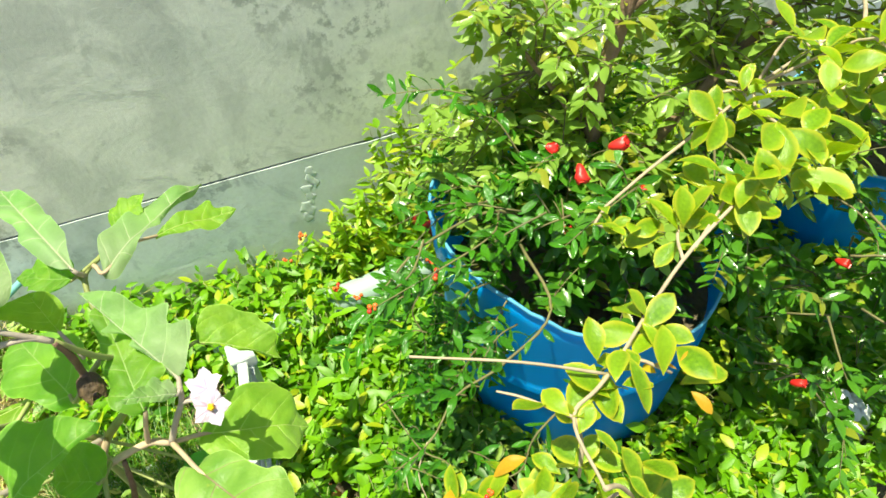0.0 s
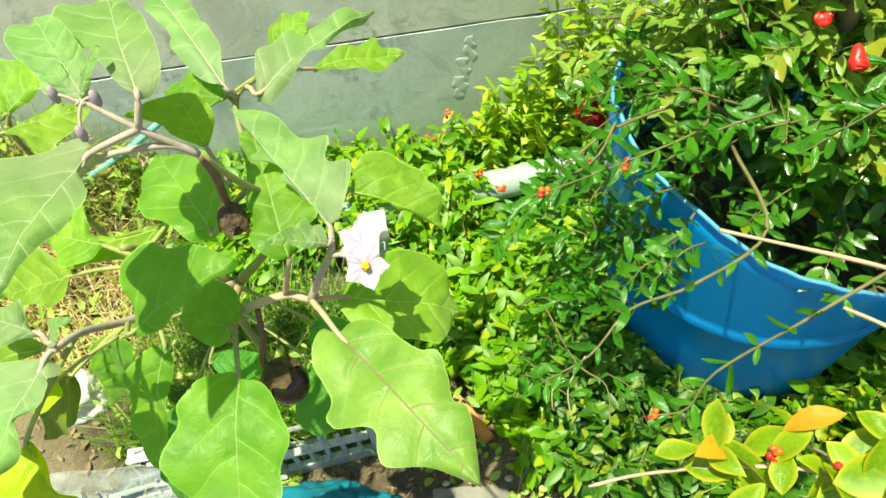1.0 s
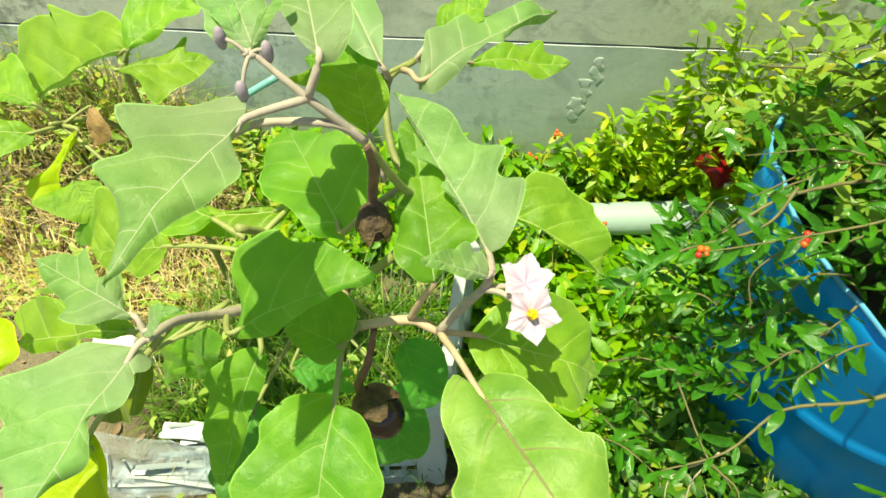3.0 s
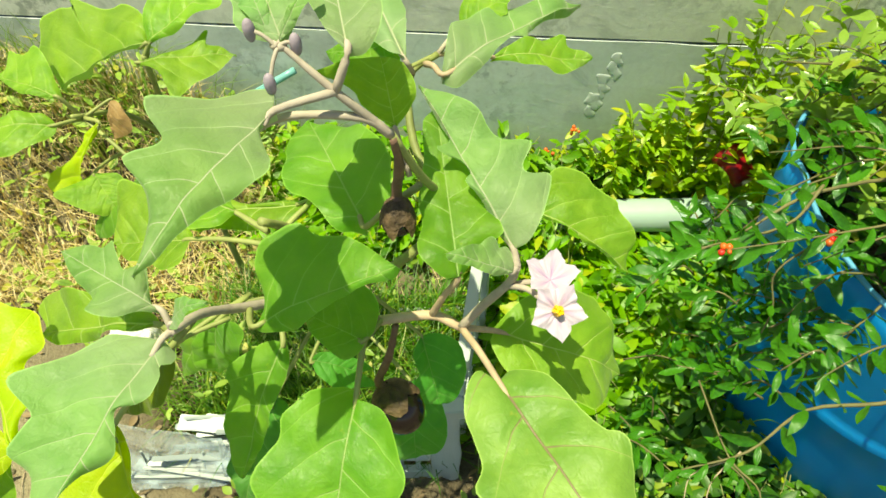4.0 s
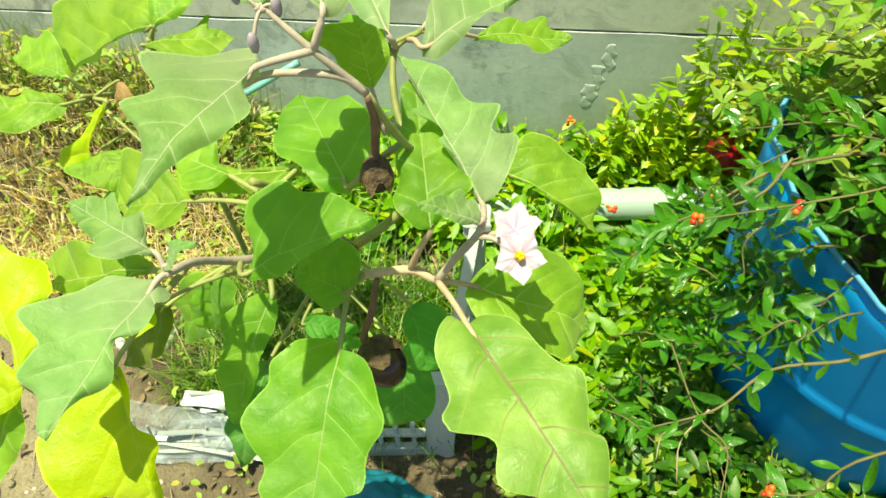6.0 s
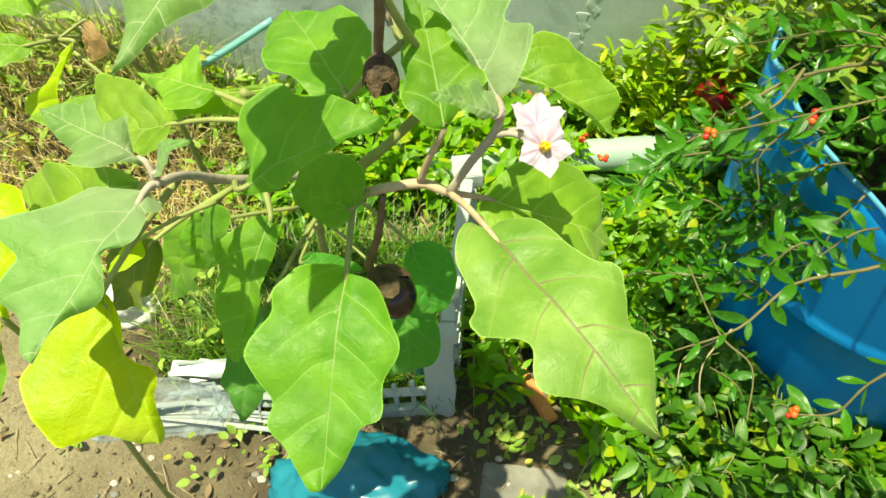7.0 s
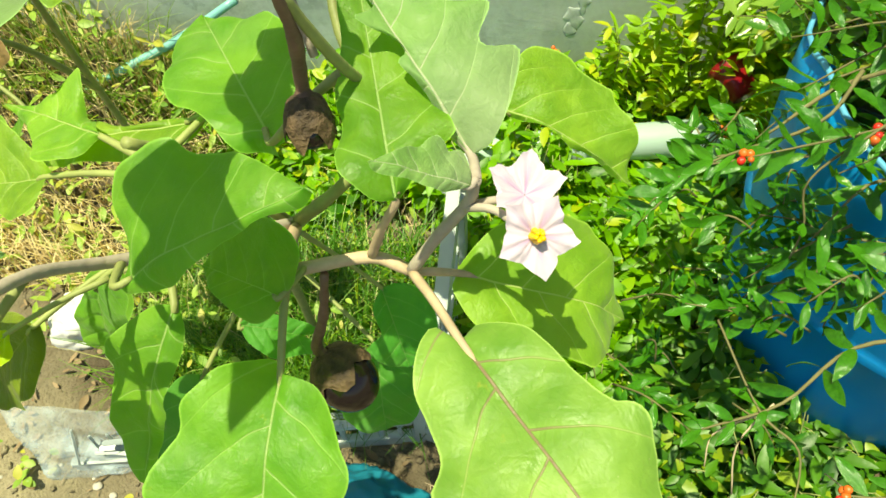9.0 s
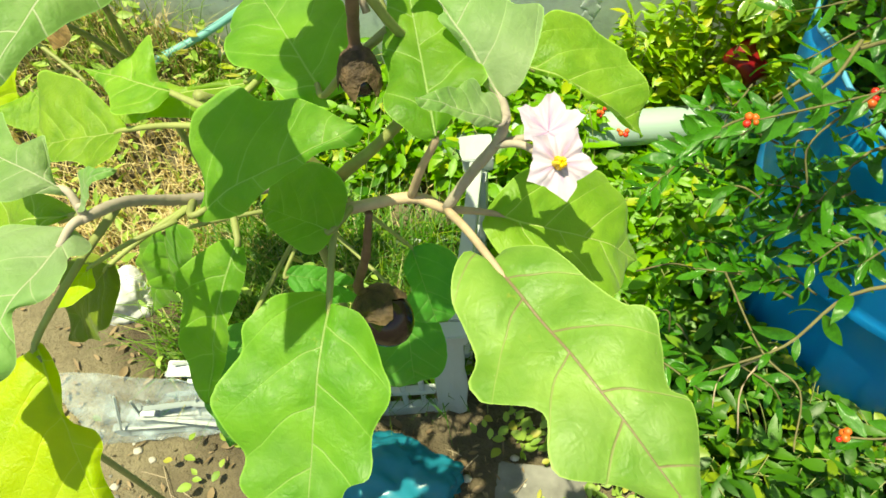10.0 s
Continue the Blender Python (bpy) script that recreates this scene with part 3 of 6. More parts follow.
def drum(at, radius, foot, heights, name, label, seed):
    """A plastic drum cut open; heights: rim height by azimuth in degrees."""
    root = thing(name, label, "plant pot", at=at)
    az = sorted(heights)

    def rim(a):
        a %= 360
        for p, q in zip([az[-1] - 360] + az, az + [az[0] + 360]):
            if p <= a <= q:
                k = (a - p) / (q - p)
                k = k * k * (3 - 2 * k)
                return heights[p % 360] * (1 - k) + heights[q % 360] * k
    rng = random.Random(seed)
    n = 96
    levels = [0, 0.006, 0.02, 0.10, 0.21, 0.292, 0.300, 0.308, 0.325]
    bm = bmesh.new()
    rows = []
    for k in range(len(levels) + 6):
        row = []
        for i in range(n):
            a = 360 * i / n
            top = rim(a) + 0.004 * noise.noise((i * 0.35, seed, 0))
            z = levels[k] if k < len(levels) else levels[-1] + (top - levels[-1]) * (k - len(levels) + 1) / 6
            r = foot + (radius - foot) * min(1, z / 0.5) ** 0.8
            if k == 0:
                r -= 0.02
            if k in (5, 6, 7):
                r += (0.0, 0.007, 0.0)[k - 5]
            r *= 1 + 0.012 * noise.noise((math.cos(radians(a)) * 1.3, math.sin(radians(a)) * 1.3, z * 3 + seed))
            row.append(bm.verts.new((r * math.cos(radians(a)), r * math.sin(radians(a)), z)))
        rows.append(row)
    inner = [[bm.verts.new((v.co.x * 0.985, v.co.y * 0.985, v.co.z - 0.001)) for v in row] for row in rows[::-1]]
    chain = rows + inner[:-1]
    for u, v in zip(chain, chain[1:]):
        for i in range(n):
            bm.faces.new((u[i], u[(i + 1) % n], v[(i + 1) % n], v[i]))
    bm.faces.new(rows[0][::-1])
    part("shell", bm, BLUE, root)
    bm = bmesh.new()
    pts = []
    for i in range(n + 1):
        a = 360 * i / n
        z = rim(a) + 0.004 * noise.noise(((i % n) * 0.35, seed, 0))
        r = (foot + (radius - foot) * min(1, z / 0.5) ** 0.8) * 0.993
        pts.append((r * math.cos(radians(a)), r * math.sin(radians(a)), z + 0.001))
    tube(bm, pts, 0.0035, 0.0035, 6, 1)
    part("cut_rim", bm, BLUE_EDGE, root, "pale blue ragged cut edge")
    bm = bmesh.new()
    rr = [(foot + (radius - foot) * 0.70) * k / 6 for k in range(7)]
    ring = [[bm.verts.new((r * math.cos(2 * math.pi * i / 32), r * math.sin(2 * math.pi * i / 32), 0.325 + 0.02 * noise.noise((r * 20, i, seed)))) for i in range(32)] for r in rr[1:]]
    mid = bm.verts.new((0, 0, 0.335))
    for i in range(32):
        bm.faces.new((mid, ring[0][i], ring[0][(i + 1) % 32]))
    for u, v in zip(ring, ring[1:]):
        for i in range(32):
            bm.faces.new((u[i], v[i], v[(i + 1) % 32], u[(i + 1) % 32]))
    part("potting_soil", bm, SOIL, root, "dark dry soil inside the drum")
    return root


POT = (0.438, 1.056, 0.0)
drum(POT, 0.283, 0.225, {0: 0.42, 60: 0.43, 100: 0.42, 118: 0.42, 132: 0.44, 138: 0.49, 144: 0.555, 150: 0.56, 156: 0.55, 166: 0.565, 180: 0.585, 192: 0.575, 204: 0.57, 216: 0.56, 228: 0.54, 240: 0.512, 252: 0.497, 264: 0.472, 276: 0.447, 288: 0.42, 300: 0.41, 312: 0.43, 322: 0.465, 335: 0.47}, "blue_drum_pot", "bright blue plastic drum cut into a large plant pot, rim ragged", 3)
drum((1.34, 1.21, 0.0), 0.23, 0.19, {0: 0.35, 90: 0.37, 180: 0.345, 270: 0.33}, "blue_drum_pot", "dark blue plastic tub half hidden behind foliage", 8)
drum((0.535, 1.455, 0.0), 0.105, 0.085, {0: 0.43, 90: 0.44, 180: 0.43, 270: 0.42}, "blue_bucket", "narrow blue plastic bucket standing behind the drum by the wall", 11)

# ---- main aubergine plant ----

aubergine = thing("aubergine_plant", "tall aubergine plant with broad leaves, violet flowers and two fruits", "plant", at=(0, 0, 0))
FOOT = (-0.47, 0.97, 0.0)
TRUNK = [FOOT, (-0.462, 0.955, 0.25), (-0.43, 0.89, 0.5), (-0.345, 0.775, 0.70), (-0.307, 0.773, 0.742), (-0.254, 0.795, 0.790), (-0.278, 0.744, 0.868), (-0.297, 0.724, 0.931), (-0.325, 0.719, 0.966), (-0.3545, 0.726, 0.992)]
rod("stem", TRUNK[:6], 0.007, 0.0038, STEM_GREEN, aubergine)
rod("stem", TRUNK[5:8], 0.0031, 0.0028, STEM_GREEN, aubergine)
rod("stem", TRUNK[7:], 0.0030, 0.0017, STEM_GREY, aubergine)
BRANCH = [TRUNK[3], (-0.33, 0.70, 0.755), (-0.314, 0.695, 0.766), (-0.275, 0.699, 0.772), (-0.252, 0.690, 0.772)]
rod("branch", BRANCH, 0.0044, 0.0038, STEM, aubergine)
rod("branch", [BRANCH[-1], (-0.236, 0.690, 0.805), (-0.220, 0.689, 0.835), (-0.216, 0.690, 0.852)], 0.0035, 0.0028, STEM_GREY, aubergine)
rod("branch", [TRUNK[3], (-0.365, 0.735, 0.742), (-0.409, 0.688, 0.785), (-0.424, 0.655, 0.825), (-0.428, 0.625, 0.849)], 0.0046, 0.0028, STEM_GREY, aubergine)
rod("branch", [(-0.35, 0.775, 0.70), (-0.39, 0.76, 0.785), (-0.404, 0.735, 0.828)], 0.0042, 0.0034, STEM_GREEN, aubergine, label="pruned side shoot with a cut end")
rod("branch", [TRUNK[7], (-0.313, 0.72, 0.947), (-0.352, 0.713, 0.952), (-0.372, 0.70, 0.95)], 0.003, 0.0022, STEM_GREY, aubergine)
rod("branch", [TRUNK[5], (-0.30, 0.84, 0.80), (-0.312, 0.895, 0.838), (-0.29, 0.92, 0.846)], 0.004, 0.003, STEM_GREEN, aubergine)


FORK, NODE = BRANCH[-1], (-0.216, 0.690, 0.852)
LEFT_NODE = (-0.428, 0.628, 0.847)
stalked_leaf(aubergine, (-0.224, 0.636, 0.798), (-0.127, 0.501, 0.785), 0.54, "lob", "purple", 0.05, (0, -0.25, 1), FORK, STEM, 101, outline=(((-0.08, 0.05), (0.04, 0.18), (0.25, 0.23), (0.32, 0.3), (0.37, 0.3), (0.4, 0.29), (0.51, 0.18), (0.63, 0.24), (0.69, 0.23), (0.81, 0.1)), ((-0.01, 0.08), (0.11, 0.18), (0.33, 0.2), (0.4, 0.22), (0.43, 0.26), (0.49, 0.27), (0.65, 0.17), (0.74, 0.19))))
stalked_leaf(aubergine, (-0.331, 0.649, 0.722), (-0.339, 0.501, 0.661), 0.66, "wav", "mid", 0.06, (0, -0.25, 1), (-0.325, 0.70, 0.762), STEM_GREEN, 102, outline=(((-0.05, 0.04), (-0.04, 0.12), (-0.01, 0.21), (0.06, 0.27), (0.13, 0.32), (0.23, 0.32), (0.38, 0.4), (0.46, 0.4), (0.62, 0.27), (0.74, 0.27), (0.84, 0.17), (1, 0.06)), ((0.02, 0.1), (0.06, 0.16), (0.22, 0.25), (0.36, 0.3), (0.51, 0.24), (0.66, 0.25), (0.72, 0.16), (0.89, 0.08))))
stalked_leaf(aubergine, (-0.395, 0.657, 0.809), (-0.295, 0.685, 0.852), 0.74, "round", "mid", 0.05, (0, -0.25, 1), (-0.412, 0.69, 0.782), STEM_GREEN, 103, outline=(((0.06, 0.06), (0.29, 0.13), (0.38, 0.13), (0.57, 0.07), (0.78, 0.04), (0.94, 0.04)), ((0.11, 0.13), (0.13, 0.31), (0.17, 0.4), (0.25, 0.46), (0.49, 0.48), (0.56, 0.4), (0.77, 0.29))))
stalked_leaf(aubergine, (-0.323, 0.673, 0.771), (-0.375, 0.698, 0.764), 0.85, "ov", "mid", 0.05, (0, -0.25, 1), (-0.312, 0.696, 0.768), STEM_GREEN, 104, outline=(((-0.06, 0.17), (-0, 0.39), (0.14, 0.57), (0.36, 0.64), (0.61, 0.64), (0.83, 0.56), (1, 0.39), (1.03, 0.2)), ((-0.01, 0.14), (0.08, 0.3), (0.24, 0.33), (0.74, 0.2), (0.92, 0.1))))
stalked_leaf(aubergine, (-0.225, 0.696, 0.760), (-0.119, 0.698, 0.702), 0.66, "ov", "lit", 0.06, (0, -0.25, 1), FORK, STEM, 105, outline=(((-0.01, 0.09), (0.11, 0.23), (0.28, 0.28), (0.67, 0.31), (0.78, 0.29)), ((0.06, 0.16), (0.14, 0.27), (0.29, 0.37), (0.48, 0.43), (0.66, 0.44), (0.76, 0.39), (0.85, 0.32), (0.9, 0.15), (0.97, 0.08))))
stalked_leaf(aubergine, (-0.218, 0.709, 0.846), (-0.292, 0.812, 0.901), 0.46, "spear", "grey", 0.05, (0, -0.25, 1), NODE, STEM_GREY, 106, outline=(((0, 0.08), (0.1, 0.22), (0.24, 0.35), (0.3, 0.25), (0.36, 0.25), (0.44, 0.34), (0.54, 0.2), (0.73, 0.17), (0.84, 0.13), (0.93, 0.08)), ((0.11, 0.02), (0.3, 0.02), (0.41, 0.05), (0.44, 0), (0.49, 0), (0.62, 0.1), (0.63, 0), (0.79, 0))))
stalked_leaf(aubergine, (-0.204, 0.774, 0.816), (-0.124, 0.745, 0.779), 0.62, "lob", "lit", 0.08, (0, -0.25, 1), (-0.222, 0.72, 0.85), STEM_GREEN, 107, outline=(((0.36, 0.03), (0.53, 0.03), (0.68, 0), (0.89, 0.02)), ((-0.04, 0.17), (-0.01, 0.37), (0.12, 0.46), (0.26, 0.49), (0.38, 0.45), (0.58, 0.46), (0.65, 0.39), (0.87, 0.26), (0.91, 0.12))))
stalked_leaf(aubergine, (-0.219, 0.686, 0.851), (-0.261, 0.679, 0.877), 0.44, "ov", "grey", 0.08, (0, -0.25, 1), NODE, STEM_GREY, 108, outline=(((0.09, 0.24), (0.16, 0.31), (0.26, 0.26), (0.33, 0.33), (0.41, 0.36), (0.49, 0.31), (0.57, 0.22), (0.73, 0.16)), ((0.12, 0.06), (0.4, 0.14), (0.62, 0.1), (0.82, 0.1), (0.96, 0.06))))
stalked_leaf(aubergine, (-0.254, 0.689, 0.837), (-0.281, 0.818, 0.878), 0.52, "lob", "mid", 0.04, (0, -0.25, 1), (-0.275, 0.699, 0.772), STEM, 109, outline=(((0.13, 0.13), (0.17, 0.23), (0.25, 0.23), (0.83, 0.1), (0.94, 0.05)), ((0, 0.07), (0.05, 0.13), (0.1, 0.17), (0.18, 0.18), (0.29, 0.15), (0.42, 0.15), (0.64, 0.1), (0.77, 0.09), (0.87, 0.07))))
stalked_leaf(aubergine, (-0.328, 0.744, 0.818), (-0.401, 0.872, 0.802), 0.7, "ov", "mid", 0.04, (0, -0.25, 1), (-0.284, 0.752, 0.86), STEM_GREEN, 110, outline=(((0.02, 0.1), (0.14, 0.19), (0.31, 0.28), (0.45, 0.3), (0.62, 0.27), (0.78, 0.19), (0.89, 0.12)), ((0.08, 0.06), (0.13, 0.14), (0.32, 0.2), (0.43, 0.27), (0.59, 0.28), (0.72, 0.22), (0.84, 0.2), (0.94, 0.11))))
stalked_leaf(aubergine, (-0.354, 0.699, 0.968), (-0.395, 0.591, 0.961), 0.5, "lob", "grey", 0.08, (0, -0.25, 1), (-0.325, 0.719, 0.966), STEM_GREY, 111, outline=(((-0.08, 0.06), (-0.09, 0.12), (-0.05, 0.21), (0.09, 0.3), (0.26, 0.46), (0.33, 0.44), (0.44, 0.26), (0.57, 0.32), (0.62, 0.31), (0.7, 0.15)), ((0.15, 0.02), (0.3, 0.19), (0.39, 0.24), (0.45, 0.21), (0.59, 0.1), (0.88, 0.04))))
stalked_leaf(aubergine, (-0.431, 0.620, 0.850), (-0.467, 0.511, 0.835), 0.52, "deep", "grey", 0.05, (0, -0.25, 1), LEFT_NODE, STEM_GREY, 112, outline=(((0.07, 0.24), (0.15, 0.3), (0.33, 0.4), (0.47, 0.51), (0.53, 0.48), (0.58, 0.33), (0.61, 0.3), (0.75, 0.33), (0.8, 0.32), (0.84, 0.19), (0.98, 0.08)), ((0.03, 0.08), (0.09, 0.11), (0.13, 0.08), (0.2, 0.15), (0.28, 0.16), (0.35, 0.11), (0.4, 0.03), (0.44, 0.03), (0.59, 0.12), (0.74, 0.03))))
stalked_leaf(aubergine, (-0.433, 0.635, 0.858), (-0.506, 0.666, 0.871), 0.56, "deep", "grey", 0.06, (0, -0.25, 1), LEFT_NODE, STEM_GREY, 113, outline=(((0.12, 0.01), (0.3, 0.22), (0.34, 0.24), (0.4, 0.16), (0.47, 0.12), (0.66, 0.26), (0.71, 0.18), (0.84, 0.15)), ((0.13, 0.09), (0.26, 0.22), (0.47, 0.29), (0.53, 0.19), (0.77, 0.12))))
stalked_leaf(aubergine, (-0.427, 0.628, 0.855), (-0.394, 0.627, 0.885), 0.36, "ov", "grey", 0.1, (0, -0.25, 1), LEFT_NODE, STEM_GREY, 114)
stalked_leaf(aubergine, (-0.451, 0.643, 0.827), (-0.563, 0.657, 0.776), 0.45, "lob", "lit", 0.05, (0, -0.25, 1), LEFT_NODE, STEM_GREEN, 115, outline=(((0.13, 0.1), (0.33, 0.16), (0.83, 0.24), (1.01, 0.23), (1.08, 0.14), (0.97, 0.06)), ((0.09, 0.05), (0.31, 0.04), (0.7, 0.08), (0.84, 0.07))))
stalked_leaf(aubergine, (-0.386, 0.673, 0.762), (-0.420, 0.601, 0.664), 0.46, "ov", "mid", 0.08, (0, -0.25, 1), (-0.40, 0.71, 0.765), STEM_GREEN, 116, outline=(((0.03, 0.08), (0.11, 0.16), (0.24, 0.25), (0.36, 0.29), (0.46, 0.23), (0.74, 0.18), (0.99, 0.05)), ((0.07, 0.07), (0.15, 0.09), (0.44, 0.1), (0.69, 0.07))))
stalked_leaf(aubergine, (-0.457, 0.706, 0.729), (-0.472, 0.692, 0.658), 0.75, "ov", "mid", 0.05, (0, -0.25, 1), (-0.44, 0.74, 0.72), STEM_GREEN, 117, outline=(((0.2, 0.17), (0.5, 0.3), (0.83, 0.31), (1.04, 0.18)), ((-0.24, 0.26), (-0.27, 0.41), (-0.16, 0.46), (0.25, 0.38), (0.71, 0.2))))
stalked_leaf(aubergine, (-0.540, 0.805, 0.580), (-0.588, 0.774, 0.480), 0.62, "ov", "mid", 0.05, (0, -0.25, 1), (-0.44, 0.86, 0.55), STEM_GREEN, 118)
stalked_leaf(aubergine, (-0.494, 0.679, 0.720), (-0.545, 0.648, 0.660), 0.75, "ov", "olive", 0.05, (0, -0.25, 1), (-0.44, 0.74, 0.72), STEM_GREEN, 119)
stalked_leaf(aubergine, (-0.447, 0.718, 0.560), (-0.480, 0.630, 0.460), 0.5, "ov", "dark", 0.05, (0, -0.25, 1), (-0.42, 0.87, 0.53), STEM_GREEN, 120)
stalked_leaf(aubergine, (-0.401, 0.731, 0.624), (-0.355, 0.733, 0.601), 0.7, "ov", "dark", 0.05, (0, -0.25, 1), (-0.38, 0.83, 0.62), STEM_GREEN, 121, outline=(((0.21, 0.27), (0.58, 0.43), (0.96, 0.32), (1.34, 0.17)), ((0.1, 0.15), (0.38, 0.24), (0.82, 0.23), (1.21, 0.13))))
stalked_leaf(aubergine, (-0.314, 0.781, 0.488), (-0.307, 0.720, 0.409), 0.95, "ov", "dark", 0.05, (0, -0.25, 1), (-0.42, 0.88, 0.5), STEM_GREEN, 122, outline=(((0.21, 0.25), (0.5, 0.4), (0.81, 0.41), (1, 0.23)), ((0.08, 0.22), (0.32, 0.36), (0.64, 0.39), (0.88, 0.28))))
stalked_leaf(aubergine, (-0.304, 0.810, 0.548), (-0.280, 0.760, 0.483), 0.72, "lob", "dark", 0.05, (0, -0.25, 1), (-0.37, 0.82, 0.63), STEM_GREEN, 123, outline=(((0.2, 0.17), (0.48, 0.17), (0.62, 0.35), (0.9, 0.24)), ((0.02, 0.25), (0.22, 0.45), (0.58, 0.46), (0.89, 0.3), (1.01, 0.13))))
stalked_leaf(aubergine, (-0.436, 0.761, 0.805), (-0.524, 0.808, 0.786), 0.36, "deep", "lit", 0.06, (0, -0.25, 1), (-0.404, 0.74, 0.81), STEM_GREEN, 124, outline=(((0.16, 0.08), (0.28, 0.1), (0.37, 0.27), (0.47, 0.34), (0.5, 0.17), (0.61, 0.09)), ((0.18, 0.27), (0.31, 0.28), (0.55, 0.14))))
stalked_leaf(aubergine, (-0.381, 0.781, 0.801), (-0.508, 0.778, 0.762), 0.5, "deep", "lit", 0.06, (0, -0.25, 1), (-0.41, 0.73, 0.79), STEM_GREEN, 125, outline=(((0.08, 0.05), (0.37, 0.03), (0.57, 0.1), (0.76, 0.19), (0.95, 0.22)), ((0.02, 0.05), (0.1, 0.12), (0.3, 0.15), (0.5, 0.13), (0.69, 0.12), (0.84, 0.07))))
stalked_leaf(aubergine, (-0.280, 0.865, 0.867), (-0.163, 0.993, 0.858), 0.5, "ov", "grey", 0.05, (0, -0.25, 1), (-0.30, 0.91, 0.843), STEM, 126, outline=(((0.02, 0.07), (0.1, 0.08), (0.32, 0.06), (0.47, 0.07), (0.6, 0.02)), ((0.2, 0.18), (0.39, 0.21), (0.5, 0.21), (0.63, 0.17))))
stalked_leaf(aubergine, (-0.243, 0.990, 0.794), (-0.140, 1.028, 0.766), 0.34, "lob", "lit", 0.05, (0, -0.25, 1), (-0.29, 0.92, 0.846), STEM, 127, outline=(((0.19, 0.08), (0.64, 0.17)), ((0.18, 0.11), (0.4, 0.18), (0.74, 0.24), (0.78, 0.13), (0.92, 0.08))))
stalked_leaf(aubergine, (-0.299, 0.748, 0.913), (-0.307, 0.763, 0.958), 0.72, "ov", "lit", 0.05, (0, -0.25, 1), (-0.29, 0.735, 0.885), STEM_GREY, 128, outline=(((0.14, 0.13), (0.5, 0.36), (0.82, 0.29), (0.94, 0.17)), ((0.43, 0.35), (0.68, 0.44), (1.01, 0.81), (1.05, 0.64), (1.05, 0.35))))
stalked_leaf(aubergine, (-0.322, 0.894, 0.845), (-0.384, 0.933, 0.835), 0.5, "ov", "mid", 0.05, (0, -0.25, 1), (-0.29, 0.92, 0.846), STEM_GREEN, 129)
stalked_leaf(aubergine, (-0.351, 0.726, 0.989), (-0.386, 0.791, 1.017), 0.42, "deep", "grey", 0.06, (0, -0.25, 1), (-0.354, 0.724, 0.99), STEM_GREY, 130, outline=(((0.1, 0.13), (0.27, 0.19), (0.62, 0.2), (0.84, 0.15)), ((0.25, 0.25), (0.44, 0.23), (0.69, 0.3), (0.9, 0.28), (1.04, 0.18), (0.92, 0.11))))
stalked_leaf(aubergine, (-0.316, 0.724, 0.989), (-0.348, 0.830, 1.005), 0.4, "deep", "grey", 0.06, (0, -0.25, 1), (-0.325, 0.719, 0.966), STEM_GREY, 131, outline=(((0.01, 0.08), (0.1, 0.17), (0.23, 0.21), (0.62, 0.18), (0.82, 0.11)), ((0.12, 0.08), (0.43, 0.17), (0.57, 0.27), (0.84, 0.36), (0.97, 0.32), (0.92, 0.16))))
stalked_leaf(aubergine, (-0.313, 0.888, 0.861), (-0.410, 1.080, 0.873), 0.38, "lob", "grey", 0.06, (0, -0.25, 1), (-0.31, 0.90, 0.84), STEM_GREY, 132, outline=(((0.24, 0.09), (0.54, 0.1), (0.75, 0.09)), ((0.06, 0.05), (0.32, 0.1), (0.46, 0.07), (0.69, 0.1), (0.93, 0.08))))
stalked_leaf(aubergine, (-0.271, 0.945, 0.860), (-0.227, 0.970, 0.880), 0.75, "ov", "lit", 0.06, (0, -0.25, 1), (-0.29, 0.92, 0.846), STEM_GREY, 133)
stalked_leaf(aubergine, (-0.325, 0.910, 0.840), (-0.399, 0.951, 0.820), 0.6, "ov", "mid", 0.06, (0, -0.25, 1), (-0.312, 0.895, 0.838), STEM_GREEN, 134)
stalked_leaf(aubergine, (-0.354, 0.725, 0.990), (-0.336, 0.750, 1.015), 0.4, "ov", "grey", 0.1, (0, -0.25, 1), (-0.3545, 0.726, 0.992), STEM_GREY, 150, outline=(((0.25, 0.08), (0.65, 0.15), (0.91, 0.11)), ((0.22, 0.06), (0.42, 0.07), (0.69, 0.05), (0.9, 0.06))))
stalked_leaf(aubergine, (-0.356, 0.724, 0.990), (-0.379, 0.764, 1.006), 0.4, "ov", "grey", 0.05, (0, -0.25, 1), (-0.3545, 0.726, 0.992), STEM_GREY, 151, outline=(((0.2, 0.08), (0.49, 0.11), (0.76, 0.1)), ((0.78, 0.23), (0.96, 0.12))))


